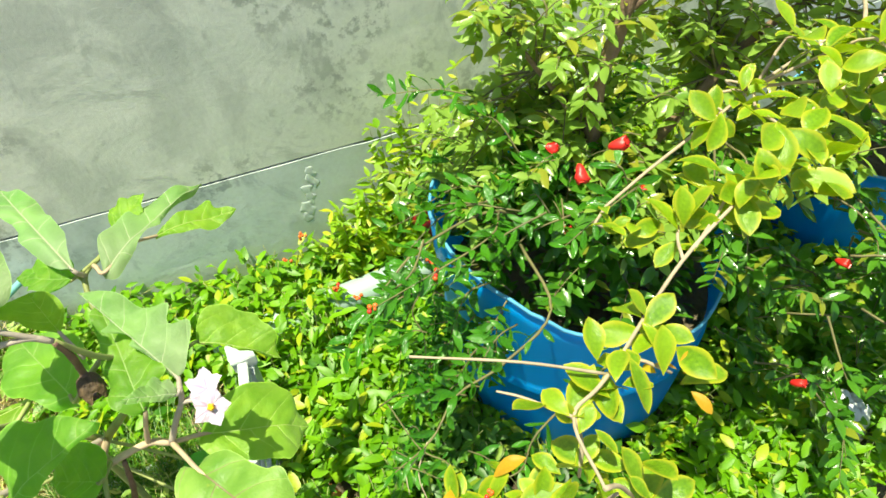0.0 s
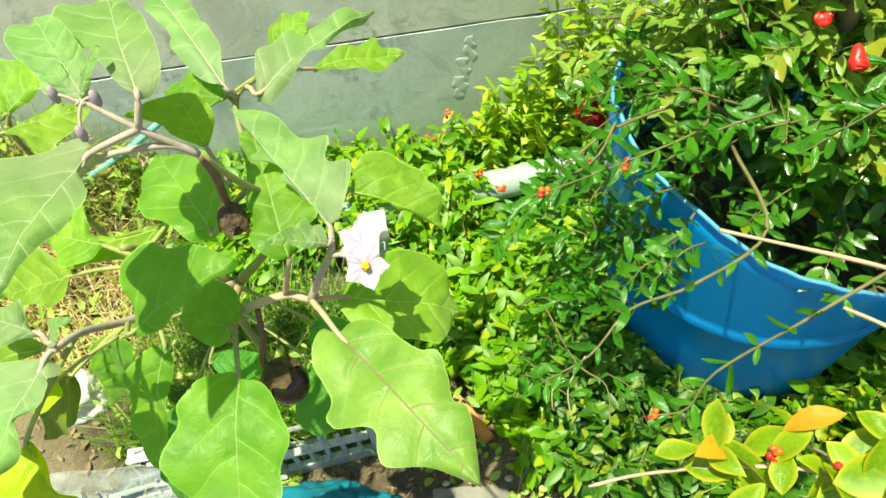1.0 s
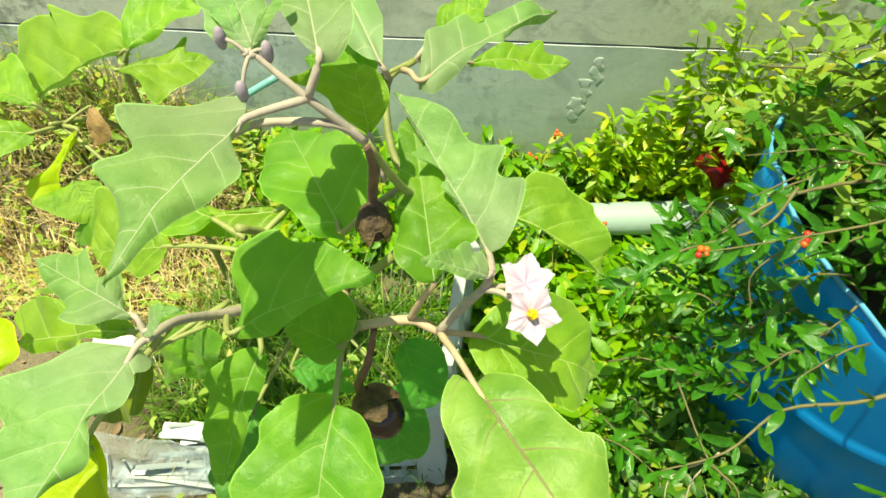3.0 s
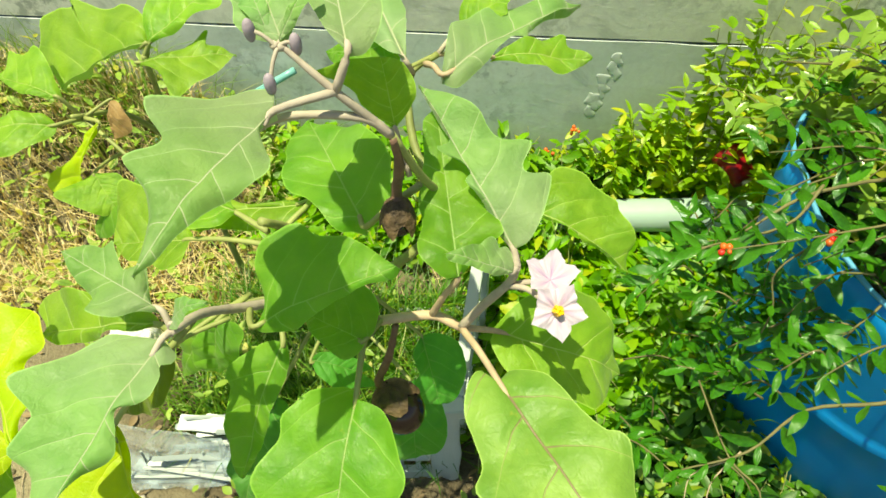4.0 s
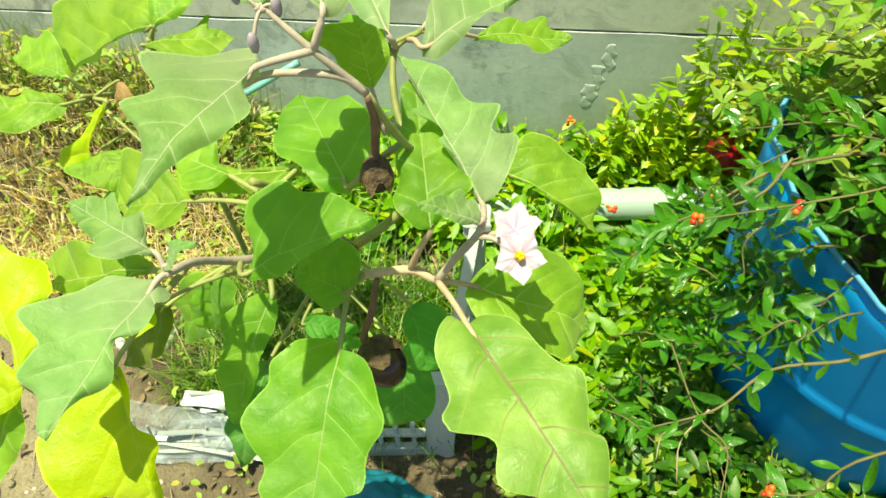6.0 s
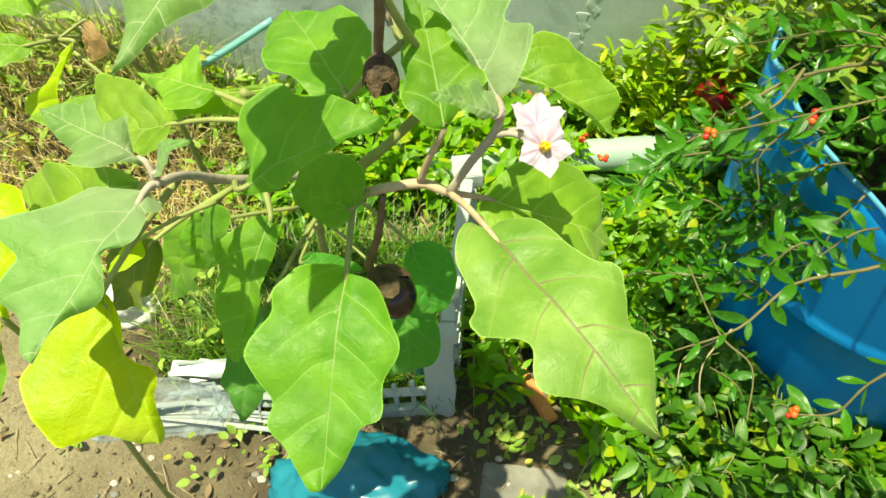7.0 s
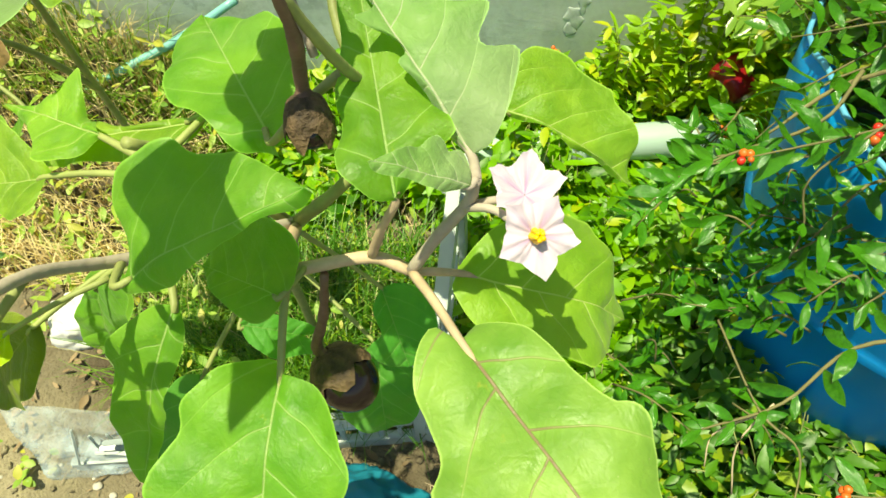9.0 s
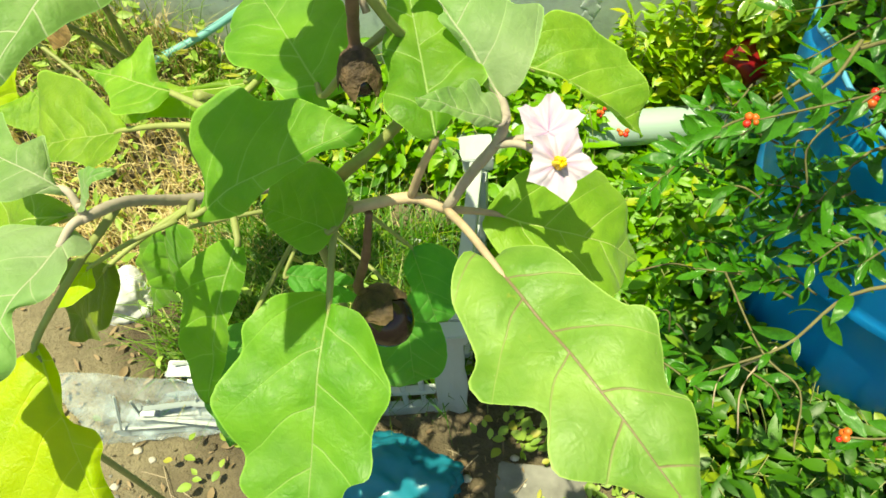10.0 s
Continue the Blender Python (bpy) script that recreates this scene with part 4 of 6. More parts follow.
def hanging_fruit(parent, top, calyx, r, drop, seed, axis, length, bow=1.0):
    """Stalk, ribbed fleshy calyx with pointed lobes, and dark fruit along the axis."""
    top, calyx = Vector(top), Vector(calyx)
    turn = Vector(axis).normalized().to_track_quat("-Z", "Y").to_matrix().to_4x4()
    place = Matrix.Translation(calyx) @ turn
    mid = top.lerp(calyx, 0.5) + Vector((0.003, 0.0, 0.005)) * bow
    rod("fruit_stalk", [top, mid, calyx - Vector(axis).normalized() * 0.006, calyx + Vector(axis).normalized() * 0.004], 0.0026, 0.0046, STALK, parent, 9, 6, knob=0.3, seed=seed)
    deep = max(length * 0.5 + 0.001, drop * 0.72)
    bm = bmesh.new()
    n, rows = 40, []
    for k in range(13):
        s = k / 12
        row = []
        for i in range(n):
            a = 2 * math.pi * i / n
            lobe = 0.5 + 0.5 * math.cos(5 * a)
            rib = 0.05 * math.cos(15 * a + 0.4 * math.sin(3 * a)) * (1 - s) * (0.6 if drop < length * 0.6 else 1)
            reach = 1.0 - (0.42 * (1 - lobe) ** 1.3) * max(0.0, s - 0.4) * 1.67 + 0.12 * noise.noise((math.cos(a) * 4, math.sin(a) * 4, seed)) * s
            z = -drop * s * reach
            t = min(1.0, s * reach * 1.15)
            rad = r * (0.34 + 0.72 * math.sin(t * math.pi / 2) ** 0.5)
            rad = max(rad, 0.98 * r * math.sqrt(max(0.0, 1 - ((z + deep) / (length * 0.5)) ** 2)) + 0.0006)
            if drop < length * 0.6:
                rad = 0.97 * r * math.sqrt(max(0.0, 1 - min(1.0, ((z + deep) / (length * 0.5)) ** 2))) + 0.0014 + 0.0035 * (1 - s) ** 3
            rad *= 1 + rib + 0.035 * lobe * (1 - s * 0.5) + 0.06 * noise.noise((math.cos(a) * 3, math.sin(a) * 3, s * 5 + seed))
            row.append(bm.verts.new((rad * math.cos(a), rad * math.sin(a), z)))
        rows.append(row)
    for u, v in zip(rows, rows[1:]):
        for i in range(n):
            bm.faces.new((u[i], v[i], v[(i + 1) % n], u[(i + 1) % n]))
    part("calyx", bm, CALYX, parent, "brown bristly calyx").matrix_basis = place
    bm = bmesh.new()
    bmesh.ops.create_uvsphere(bm, u_segments=32, v_segments=20, radius=1)
    for v in bm.verts:
        v.co = Vector((v.co.x * r * 0.97, v.co.y * r * 0.97, -deep + v.co.z * length * 0.5))
    part("fruit", bm, FRUIT, parent, "glossy near-black young aubergine fruit").matrix_basis = place


hanging_fruit(aubergine, (-0.296, 0.722, 0.930), (-0.300, 0.735, 0.862), 0.0124, 0.026, 4, (0.02, -0.30, -0.9), 0.020)
hanging_fruit(aubergine, (-0.302, 0.691, 0.766), (-0.3185, 0.683, 0.679), 0.0220, 0.024, 9, (0.55, -0.40, -0.70), 0.050, bow=0.0)


def flower(parent, at, facing, r, seed, petals=5, turn=0.0, cup=0.0, anthers=True):
    """Five broad lobes joined into a ruffled star, a cone of anthers, and the downy calyx behind."""
    at, facing = Vector(at), Vector(facing)
    bm = bmesh.new()
    uvl = bm.loops.layers.uv.new("UVMap")
    seg, per = 8, 12
    rows = []
    for k in range(seg + 1):
        s = k / seg
        row = []
        for i in range(petals * per):
            a = 2 * math.pi * i / (petals * per)
            u = (i % per) / per
            d = abs(u - 0.5) * 2
            lobe = int(i / per)
            reach = (1.0 - 0.32 * d ** 0.62) * (1 + 0.07 * noise.noise((lobe * 3.1, seed, 0)))
            rad = r * (0.015 + 0.985 * s * reach)
            z = r * (0.34 * s - 0.16 * s * s) - r * 0.11 * s * math.cos(math.pi * 2 * u) + 0.13 * r * s * s * noise.noise((i * 0.35, s * 3, seed)) + 0.05 * r * s * math.sin(i * 1.7 + seed)
            if d < 0.2:
                z -= 0.06 * r * s
            rad, z = rad * (1 - 0.35 * cup * s), z + cup * r * 0.75 * s ** 1.4
            row.append((bm.verts.new((rad * math.cos(a), rad * math.sin(a), z)), (s, u - 0.5)))
        rows.append(row)
    m = petals * per
    for u_, v_ in zip(rows, rows[1:]):
        for i in range(m):
            quad = (u_[i], v_[i], v_[(i + 1) % m], u_[(i + 1) % m])
            f = bm.faces.new([q[0] for q in quad])
            for lp, q in zip(f.loops, quad):
                lp[uvl].uv = q[1]
    head = part("flower", bm, PETAL, parent, "pale violet five-lobed star flower with yellow anthers")
    head.matrix_basis = Matrix.Translation(at) @ facing.to_track_quat("Z", "Y").to_matrix().to_4x4() @ Matrix.Rotation(radians(turn), 4, "Z")
    if anthers:
        bm = bmesh.new()
        for i in range(5):
            a = 2 * math.pi * i / 5 + 0.3
            p = Vector((math.cos(a), math.sin(a), 0)) * r * 0.10
            tube(bm, [p + Vector((0, 0, r * 0.02)), p * 1.2 + Vector((0, 0, r * 0.22)), p * 0.75 + Vector((0, 0, r * 0.50))], r * 0.10, r * 0.055, 8, 4)
        tube(bm, [Vector((0, 0, 0)), Vector((0, 0, r * 0.25)), Vector((0, 0, r * 0.47))], r * 0.14, r * 0.07, 8, 3)
        part("anther_cone", bm, ANTHER, head, "yellow cone of anthers")
    bm = bmesh.new()
    for i in range(5):
        a = 2 * math.pi * i / 5
        d = Vector((math.cos(a), math.sin(a), 0))
        tube(bm, [d * r * 0.02 + Vector((0, 0, -r * 0.16)), d * r * 0.16 + Vector((0, 0, -r * 0.05)), d * r * 0.5 + Vector((0, 0, -r * 0.01))], r * 0.09, r * 0.015, 6, 3)
    part("calyx", bm, STEM_GREY, head, "downy grey-green sepals")
    return head


flower(aubergine, (-0.190, 0.660, 0.850), (0.12, -0.62, 0.78), 0.0192, 5, turn=20)
flower(aubergine, (-0.1935, 0.687, 0.844), (-0.02, -0.12, 0.95), 0.0215, 6, turn=54, cup=0.35, anthers=False)
rod("flower_stalk", [(-0.222, 0.689, 0.832), (-0.208, 0.680, 0.842), (-0.196, 0.667, 0.846)], 0.0022, 0.002, STEM_GREY, aubergine)
rod("flower_stalk", [(-0.222, 0.689, 0.832), (-0.207, 0.690, 0.836), (-0.196, 0.688, 0.838)], 0.0022, 0.002, STEM_GREY, aubergine)
for p, q in (((-0.354, 0.724, 0.990), (-0.368, 0.726, 0.999)), ((-0.354, 0.724, 0.990), (-0.358, 0.711, 0.976)), ((-0.354, 0.724, 0.990), (-0.345, 0.728, 0.990))):
    bm = bmesh.new()
    bmesh.ops.create_uvsphere(bm, u_segments=12, v_segments=8, radius=1)
    for v in bm.verts:
        v.co = Vector(q) + Vector((v.co.x * 0.0034, v.co.y * 0.0034, v.co.z * 0.0065 * (1.2 if v.co.z < 0 else 1)))
    part("flower_bud", bm, BUD, aubergine, "closed violet flower bud")
    rod("bud_stalk", [p, Vector(p).lerp(Vector(q), 0.5) + Vector((0, 0, 0.002)), q], 0.0012, 0.0012, STEM_GREY, aubergine, 6, 3)

# ---- neighbouring aubergines ----

second = thing("aubergine_plant", "smaller aubergine plant with light green and yellowing leaves near the wall", "plant", at=(0, 0, 0))
rod("stem", [(-0.76, 1.24, 0.0), (-0.735, 1.19, 0.30), (-0.69, 1.11, 0.56), (-0.63, 1.022, 0.752)], 0.0065, 0.0032, STEM_GREEN, second)
rod("branch", [(-0.70, 1.13, 0.50), (-0.712, 1.06, 0.63), (-0.712, 0.97, 0.705)], 0.0045, 0.0026, STEM_GREEN, second)
stalked_leaf(second, (-0.623, 1.029, 0.765), (-0.744, 1.016, 0.703), 0.7, "lob", "lit", 0.08, (0, -0.25, 1), (-0.637, 1.03, 0.735), STEM_GREEN, 138, outline=(((0, 0.22), (0.1, 0.38), (0.24, 0.49), (0.43, 0.52), (0.71, 0.72), (0.67, 0.58), (0.96, 0.7), (1.12, 0.66), (1.13, 0.47), (1.19, 0.37)), ((0.16, 0), (0.39, 0), (0.61, 0), (0.9, 0), (0.93, 0))))
stalked_leaf(second, (-0.622, 1.029, 0.764), (-0.549, 1.089, 0.803), 0.55, "lob", "lit", 0.05, (0, -0.25, 1), (-0.632, 1.024, 0.748), STEM_GREEN, 139, outline=(((0.18, 0.07), (0.64, 0.17), (0.83, 0.29), (0.91, 0.22), (0.89, 0.07)), ((0.07, 0.17), (0.33, 0.42), (0.44, 0.51), (0.56, 0.39), (0.8, 0.35), (0.93, 0.2))))
stalked_leaf(second, (-0.636, 1.013, 0.750), (-0.534, 1.046, 0.742), 0.5, "deep", "lit", 0.06, (0, -0.25, 1), (-0.637, 1.03, 0.735), STEM_GREEN, 140, outline=(((0.22, 0.18), (0.32, 0.46), (0.4, 0.56), (0.54, 0.42), (0.68, 0.36), (0.83, 0.24)), ((0.4, 0.11), (0.73, 0.28), (0.71, 0.15), (0.85, 0.11))))
stalked_leaf(second, (-0.721, 0.978, 0.725), (-0.805, 1.005, 0.728), 0.7, "lob", "lit", 0.06, (0, -0.25, 1), (-0.712, 0.985, 0.69), STEM_GREEN, 141, outline=(((0.13, 0.15), (0.52, 0.46), (0.74, 0.52), (0.84, 0.39), (1.07, 0.38), (1.02, 0.22)), ((0.23, 0.09), (0.46, 0.13), (0.8, 0.07))))
stalked_leaf(second, (-0.682, 0.969, 0.700), (-0.723, 0.914, 0.621), 0.3, "ov", "yel", 0.06, (0, -0.25, 1), (-0.712, 0.985, 0.69), STEM_GREEN, 142, outline=(((0.17, 0.08), (0.34, 0.07), (0.87, 0.34), (0.98, 0.21)), ((0.15, 0.02), (0.82, 0.03))))
stalked_leaf(second, (-0.639, 0.941, 0.655), (-0.697, 0.888, 0.589), 0.42, "ov", "mid", 0.05, (0, -0.25, 1), (-0.712, 0.985, 0.69), STEM_GREEN, 143, outline=(((0.32, 0), (0.46, 0.08), (0.68, 0.13), (0.92, 0.1)), ((0.12, 0.16), (0.28, 0.26), (0.53, 0.27), (0.84, 0.17))))
stalked_leaf(second, (-0.686, 1.009, 0.699), (-0.687, 0.987, 0.657), 0.7, "ov", "dry", 0.12, (0, -0.25, 1), (-0.712, 0.985, 0.69), STEM_GREEN, 144, outline=(((0.26, 0.06), (0.89, 0.06)), ((0.1, 0.3), (0.35, 0.52), (0.63, 0.59), (0.85, 0.35))))
stalked_leaf(second, (-0.725, 0.958, 0.703), (-0.827, 0.937, 0.705), 0.6, "ov", "lit", 0.05, (0, -0.25, 1), (-0.712, 0.985, 0.69), STEM_GREEN, 145, outline=(((0.13, 0.11), (0.48, 0.17), (0.66, 0.17), (0.9, 0.14)), ((0.07, 0.15), (0.51, 0.41), (0.75, 0.31))))
stalked_leaf(aubergine, (-0.480, 0.590, 0.778), (-0.437, 0.509, 0.723), 0.98, "lob", "yel", 0.06, (0, -0.25, 1), (-0.425, 0.65, 0.83), STEM_GREEN, 135, outline=(((0.03, 0.11), (0.05, 0.27), (0.25, 0.52), (0.37, 0.6), (0.74, 0.54), (0.8, 0.44), (0.82, 0.26), (0.96, 0.11)), ((0.03, 0.02), (0.13, 0.03), (0.36, 0), (0.46, 0.03), (0.55, 0.12), (0.64, 0.13), (0.72, 0.08), (0.94, 0.04))))
stalked_leaf(aubergine, (-0.491, 0.664, 0.742), (-0.511, 0.636, 0.736), 0.6, "ov", "yel", 0.05, (0, -0.25, 1), (-0.44, 0.70, 0.745), STEM_GREEN, 136, outline=(((0.03, 0.11), (0.3, 0.21)), ((0.24, 0.38), (0.76, 0.34))))
third = thing("aubergine_plant", "spindly young aubergine plant with three yellowing leaves on bare soil", "plant", at=(0, 0, 0))
stalked_leaf(third, (-0.537, 0.568, 0.782), (-0.606, 0.671, 0.810), 0.95, "lob", "yel", 0.05, (0, -0.25, 1), None, STEM_GREEN, 137, outline=(((0.12, 0.07), (0.19, 0.19), (0.31, 0.16), (0.41, 0.18), (0.44, 0.29), (0.56, 0.31), (0.67, 0.3), (0.76, 0.19), (0.89, 0.11)), ((0.06, 0.03), (0.2, 0.04), (0.3, 0.02), (0.4, 0.11), (0.53, 0.21), (0.8, 0.23), (0.97, 0.11))))
stalked_leaf(third, (-0.541, 0.569, 0.776), (-0.611, 0.539, 0.747), 0.6, "ov", "yel", 0.05, (0, -0.25, 1), None, STEM_GREEN, 146, outline=(((0.25, 0.56), (0.47, 0.77), (0.77, 0.72), (1.06, 0.5)), ((0.08, 0.09), (0.54, 0.17), (0.79, 0.16))))
stalked_leaf(third, (-0.554, 0.574, 0.759), (-0.595, 0.505, 0.688), 0.6, "ov", "lit", 0.05, (0, -0.25, 1), None, STEM_GREEN, 147, outline=(((0.12, 0.08), (0.24, 0.12), (0.42, 0.26), (0.61, 0.36), (0.84, 0.33), (1.01, 0.17)), ((0.31, 0.17), (0.54, 0.14), (0.73, 0.15), (0.91, 0.1))))
stalked_leaf(aubergine, (-0.476, 0.748, 0.784), (-0.548, 0.752, 0.763), 0.6, "ov", "lit", 0.05, (0, -0.25, 1), (-0.404, 0.735, 0.80), STEM_GREEN, 149, outline=(((0.05, 0.11), (0.44, 0.5), (0.77, 0.68), (1.1, 0.74)), ((0.02, 0.34), (0.28, 0.35), (0.48, 0.25), (0.76, 0.21))))
rod("stem", [(-0.72, 0.66, 0.0), (-0.66, 0.64, 0.30), (-0.575, 0.60, 0.60), (-0.541, 0.570, 0.780)], 0.0045, 0.0022, STEM_GREEN, third)
stalked_leaf(second, (-0.698, 0.938, 0.648), (-0.667, 0.905, 0.625), 0.6, "ov", "lit", 0.05, (0, -0.25, 1), (-0.70, 1.0, 0.62), STEM_GREEN, 148, outline=(((0.06, 0.9), (0.49, 0.72), (0.98, 0.33)), ((0.17, 0.26), (0.39, 0.49), (0.88, 0.42), (0.98, 0.22))))

# ---- pomegranate ----

pome = thing("pomegranate_tree", "small pomegranate tree growing in the blue drum, with red blossom", "tree", at=(0, 0, 0))
PT = [(0.45, 1.05, 0.28), (0.462, 1.05, 0.45), (0.447, 1.05, 0.615), (0.437, 1.05, 0.78), (0.474, 1.055, 0.90), (0.50, 1.06, 1.1)]
rod("trunk", PT, 0.017, 0.010, POME_BARK, pome, 10, 6, knob=0.2)
rod("limb", [PT[1], (0.55, 1.05, 0.62), (0.667, 1.05, 0.75), (0.734, 1.05, 0.81), (0.85, 1.03, 0.88)], 0.012, 0.006, POME_BARK, pome, 9, 5, knob=0.2)
rod("limb", [PT[4], (0.60, 1.03, 1.0), (0.72, 1.0, 1.03), (0.84, 0.98, 1.02)], 0.006, 0.003, POME_BARK, pome, 8, 5, knob=0.2)
rod("limb", [PT[2], (0.42, 1.09, 0.72), (0.37, 1.12, 0.80), (0.33, 1.14, 0.86)], 0.009, 0.003, POME_BARK, pome, 8, 5, knob=0.2)
rod("limb", [PT[0], (0.36, 1.02, 0.5), (0.24, 0.98, 0.66), (0.10, 0.93, 0.69), (0.02, 0.88, 0.68)], 0.0042, 0.0012, SHOOT, pome, 8, 5, knob=0.2)
rod("limb", [PT[1], (0.38, 1.15, 0.6), (0.28, 1.23, 0.62), (0.18, 1.30, 0.58)], 0.005, 0.0014, SHOOT, pome, 8, 5, knob=0.2)
STARTS = [PT[2], PT[3], PT[4], PT[5], (0.84, 0.98, 1.02), (0.667, 1.05, 0.75), (0.80, 1.04, 0.85), (0.37, 1.12, 0.80), (0.33, 1.14, 0.86), (0.36, 1.02, 0.5)]
# the last two clusters carry the crown on above view, added for their shade
CLUSTERS = [((0.46, 1.03, 0.58), (0.22, 0.20, 0.10), 46), ((0.56, 0.95, 0.50), (0.16, 0.14, 0.06), 26), ((1.30, 1.18, 0.44), (0.24, 0.20, 0.09), 30), ((0.60, 1.16, 0.72), (0.27, 0.18, 0.16), 22), ((0.88, 1.02, 0.70), (0.26, 0.26, 0.30), 60), ((0.40, 1.42, 0.42), (0.22, 0.10, 0.16), 8), ((0.37, 1.15, 0.62), (0.15, 0.15, 0.11), 36), ((0.38, 1.12, 0.86), (0.13, 0.10, 0.09), 8), ((0.28, 1.28, 0.46), (0.10, 0.12, 0.10), 14), ((0.85, 0.72, 0.32), (0.22, 0.18, 0.18), 26), ((0.74, 1.10, 1.15), (0.24, 0.20, 0.12), 28), ((0.80, 0.92, 1.10), (0.14, 0.10, 0.08), 9)]
rng = random.Random(21)
twig_bm = bmesh.new()
pome_items = []


def leafy_twig(points, rng, items, spacing, ln, wd, droop=0.0):
    line = smooth_line(points, 6)
    total = 0.0
    for a, b in zip(line, line[1:]):
        total += (b - a).length
        ahead = (b - a).normalized()
        az0 = math.atan2(ahead.y, ahead.x)
        if total > spacing:
            total = 0.0
            for k in (-1, 1):
                az = az0 + k * rng.uniform(0.5, 1.3)
                l = ln * rng.uniform(0.65, 1.15)
                items.append((turned(rng, b, az, rng.uniform(-0.5, 0.7) - droop, rng.uniform(-0.6, 0.6)), l, l * wd * rng.uniform(0.8, 1.2)))


for centre, size, count in CLUSTERS:
    for _ in range(count):
        while True:
            p = Vector([rng.uniform(-1, 1) for _ in range(3)])
            if p.length < 1:
                break
        end = Vector(centre) + Vector((p.x * size[0], p.y * size[1], p.z * size[2]))
        if end.y > 1.55:
            end.y = 1.55
        start = min((Vector(s) for s in STARTS), key=lambda s: (s - end).length + rng.uniform(0, 0.12))
        if (end - start).length > 0.22:
            start = end + (start - end).normalized() * rng.uniform(0.14, 0.22)
        mid = start.lerp(end, 0.5) + Vector((rng.uniform(-0.04, 0.04), rng.uniform(-0.04, 0.04), rng.uniform(0.0, 0.09)))
        tube(twig_bm, [start, mid, end], 0.0026, 0.0009, 5, 4)
        leafy_twig([start.lerp(mid, 0.6), mid, end], rng, pome_items, 0.013, 0.039, 0.42, 0.1)
        for _ in range(2):
            a = mid.lerp(end, rng.uniform(0.1, 0.9))
            b = a + Vector((rng.uniform(-0.09, 0.09), rng.uniform(-0.09, 0.09), rng.uniform(-0.05, 0.08)))
            b.y = min(b.y, 1.56)
            tube(twig_bm, [a, a.lerp(b, 0.5) + Vector((0, 0, 0.01)), b], 0.0012, 0.0006, 4, 3)
            leafy_twig([a, a.lerp(b, 0.5), b], rng, pome_items, 0.011, 0.035, 0.42, 0.1)
for _ in range(420):
    a, d = rng.uniform(0, 6.28), 0.22 * rng.random() ** 0.5
    l = rng.uniform(0.02, 0.05)
    pome_items.append((turned(rng, Vector((POT[0] + d * math.cos(a), POT[1] + d * math.sin(a), 0.355 + 0.09 * rng.random() ** 2)), rng.uniform(0, 6.28), rng.uniform(-0.3, 0.7), rng.uniform(-0.6, 0.6)), l, l * rng.uniform(0.25, 0.45)))
tagged(part("twigwork", twig_bm, SHOOT, pome), "fine bare twigs", kind="stuff")
# split by place: low leaves get the older green darkened for shade
young, old_shaded = [], []
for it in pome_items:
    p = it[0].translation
    (young if p.z > 0.62 + 0.08 * math.sin(p.x * 23) or p.y > 1.22 else old_shaded).append(it)
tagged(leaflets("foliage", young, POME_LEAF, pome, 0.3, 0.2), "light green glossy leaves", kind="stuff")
tagged(leaflets("foliage", old_shaded, POME_OLD_SHADED, pome, 0.3, 0.2), "deep green older leaves, darkened further for shade low in the crown", kind="stuff")

# ---- ground cover ----
rng = random.Random(5)
vine_items, stem_bm = [], bmesh.new()


def in_pot(x, y, m=0.0):
    return math.hypot(x - POT[0], y - POT[1]) < 0.235 + m or math.hypot(x - 1.34, y - 1.21) < 0.21 + m or math.hypot(x - 0.535, y - 1.455) < 0.10 + m


def vine_here(x, y):
    edge = 0.86 + 0.05 * noise.noise((x * 5, 1, 2))
    if x > -0.02:
        edge = 0.72 + 0.06 * noise.noise((x * 5, 1, 2)) - 0.4 * max(0, x - 0.15)
    if x < -0.22:
        edge = 1.26 + 0.10 * noise.noise((x * 4, 3, 1)) + 0.25 * max(0, -0.5 - x)
    return y > edge and y < 1.575 and not in_pot(x, y) and not (-0.86 < x < -0.24 and 0.8 < y < 1.18)


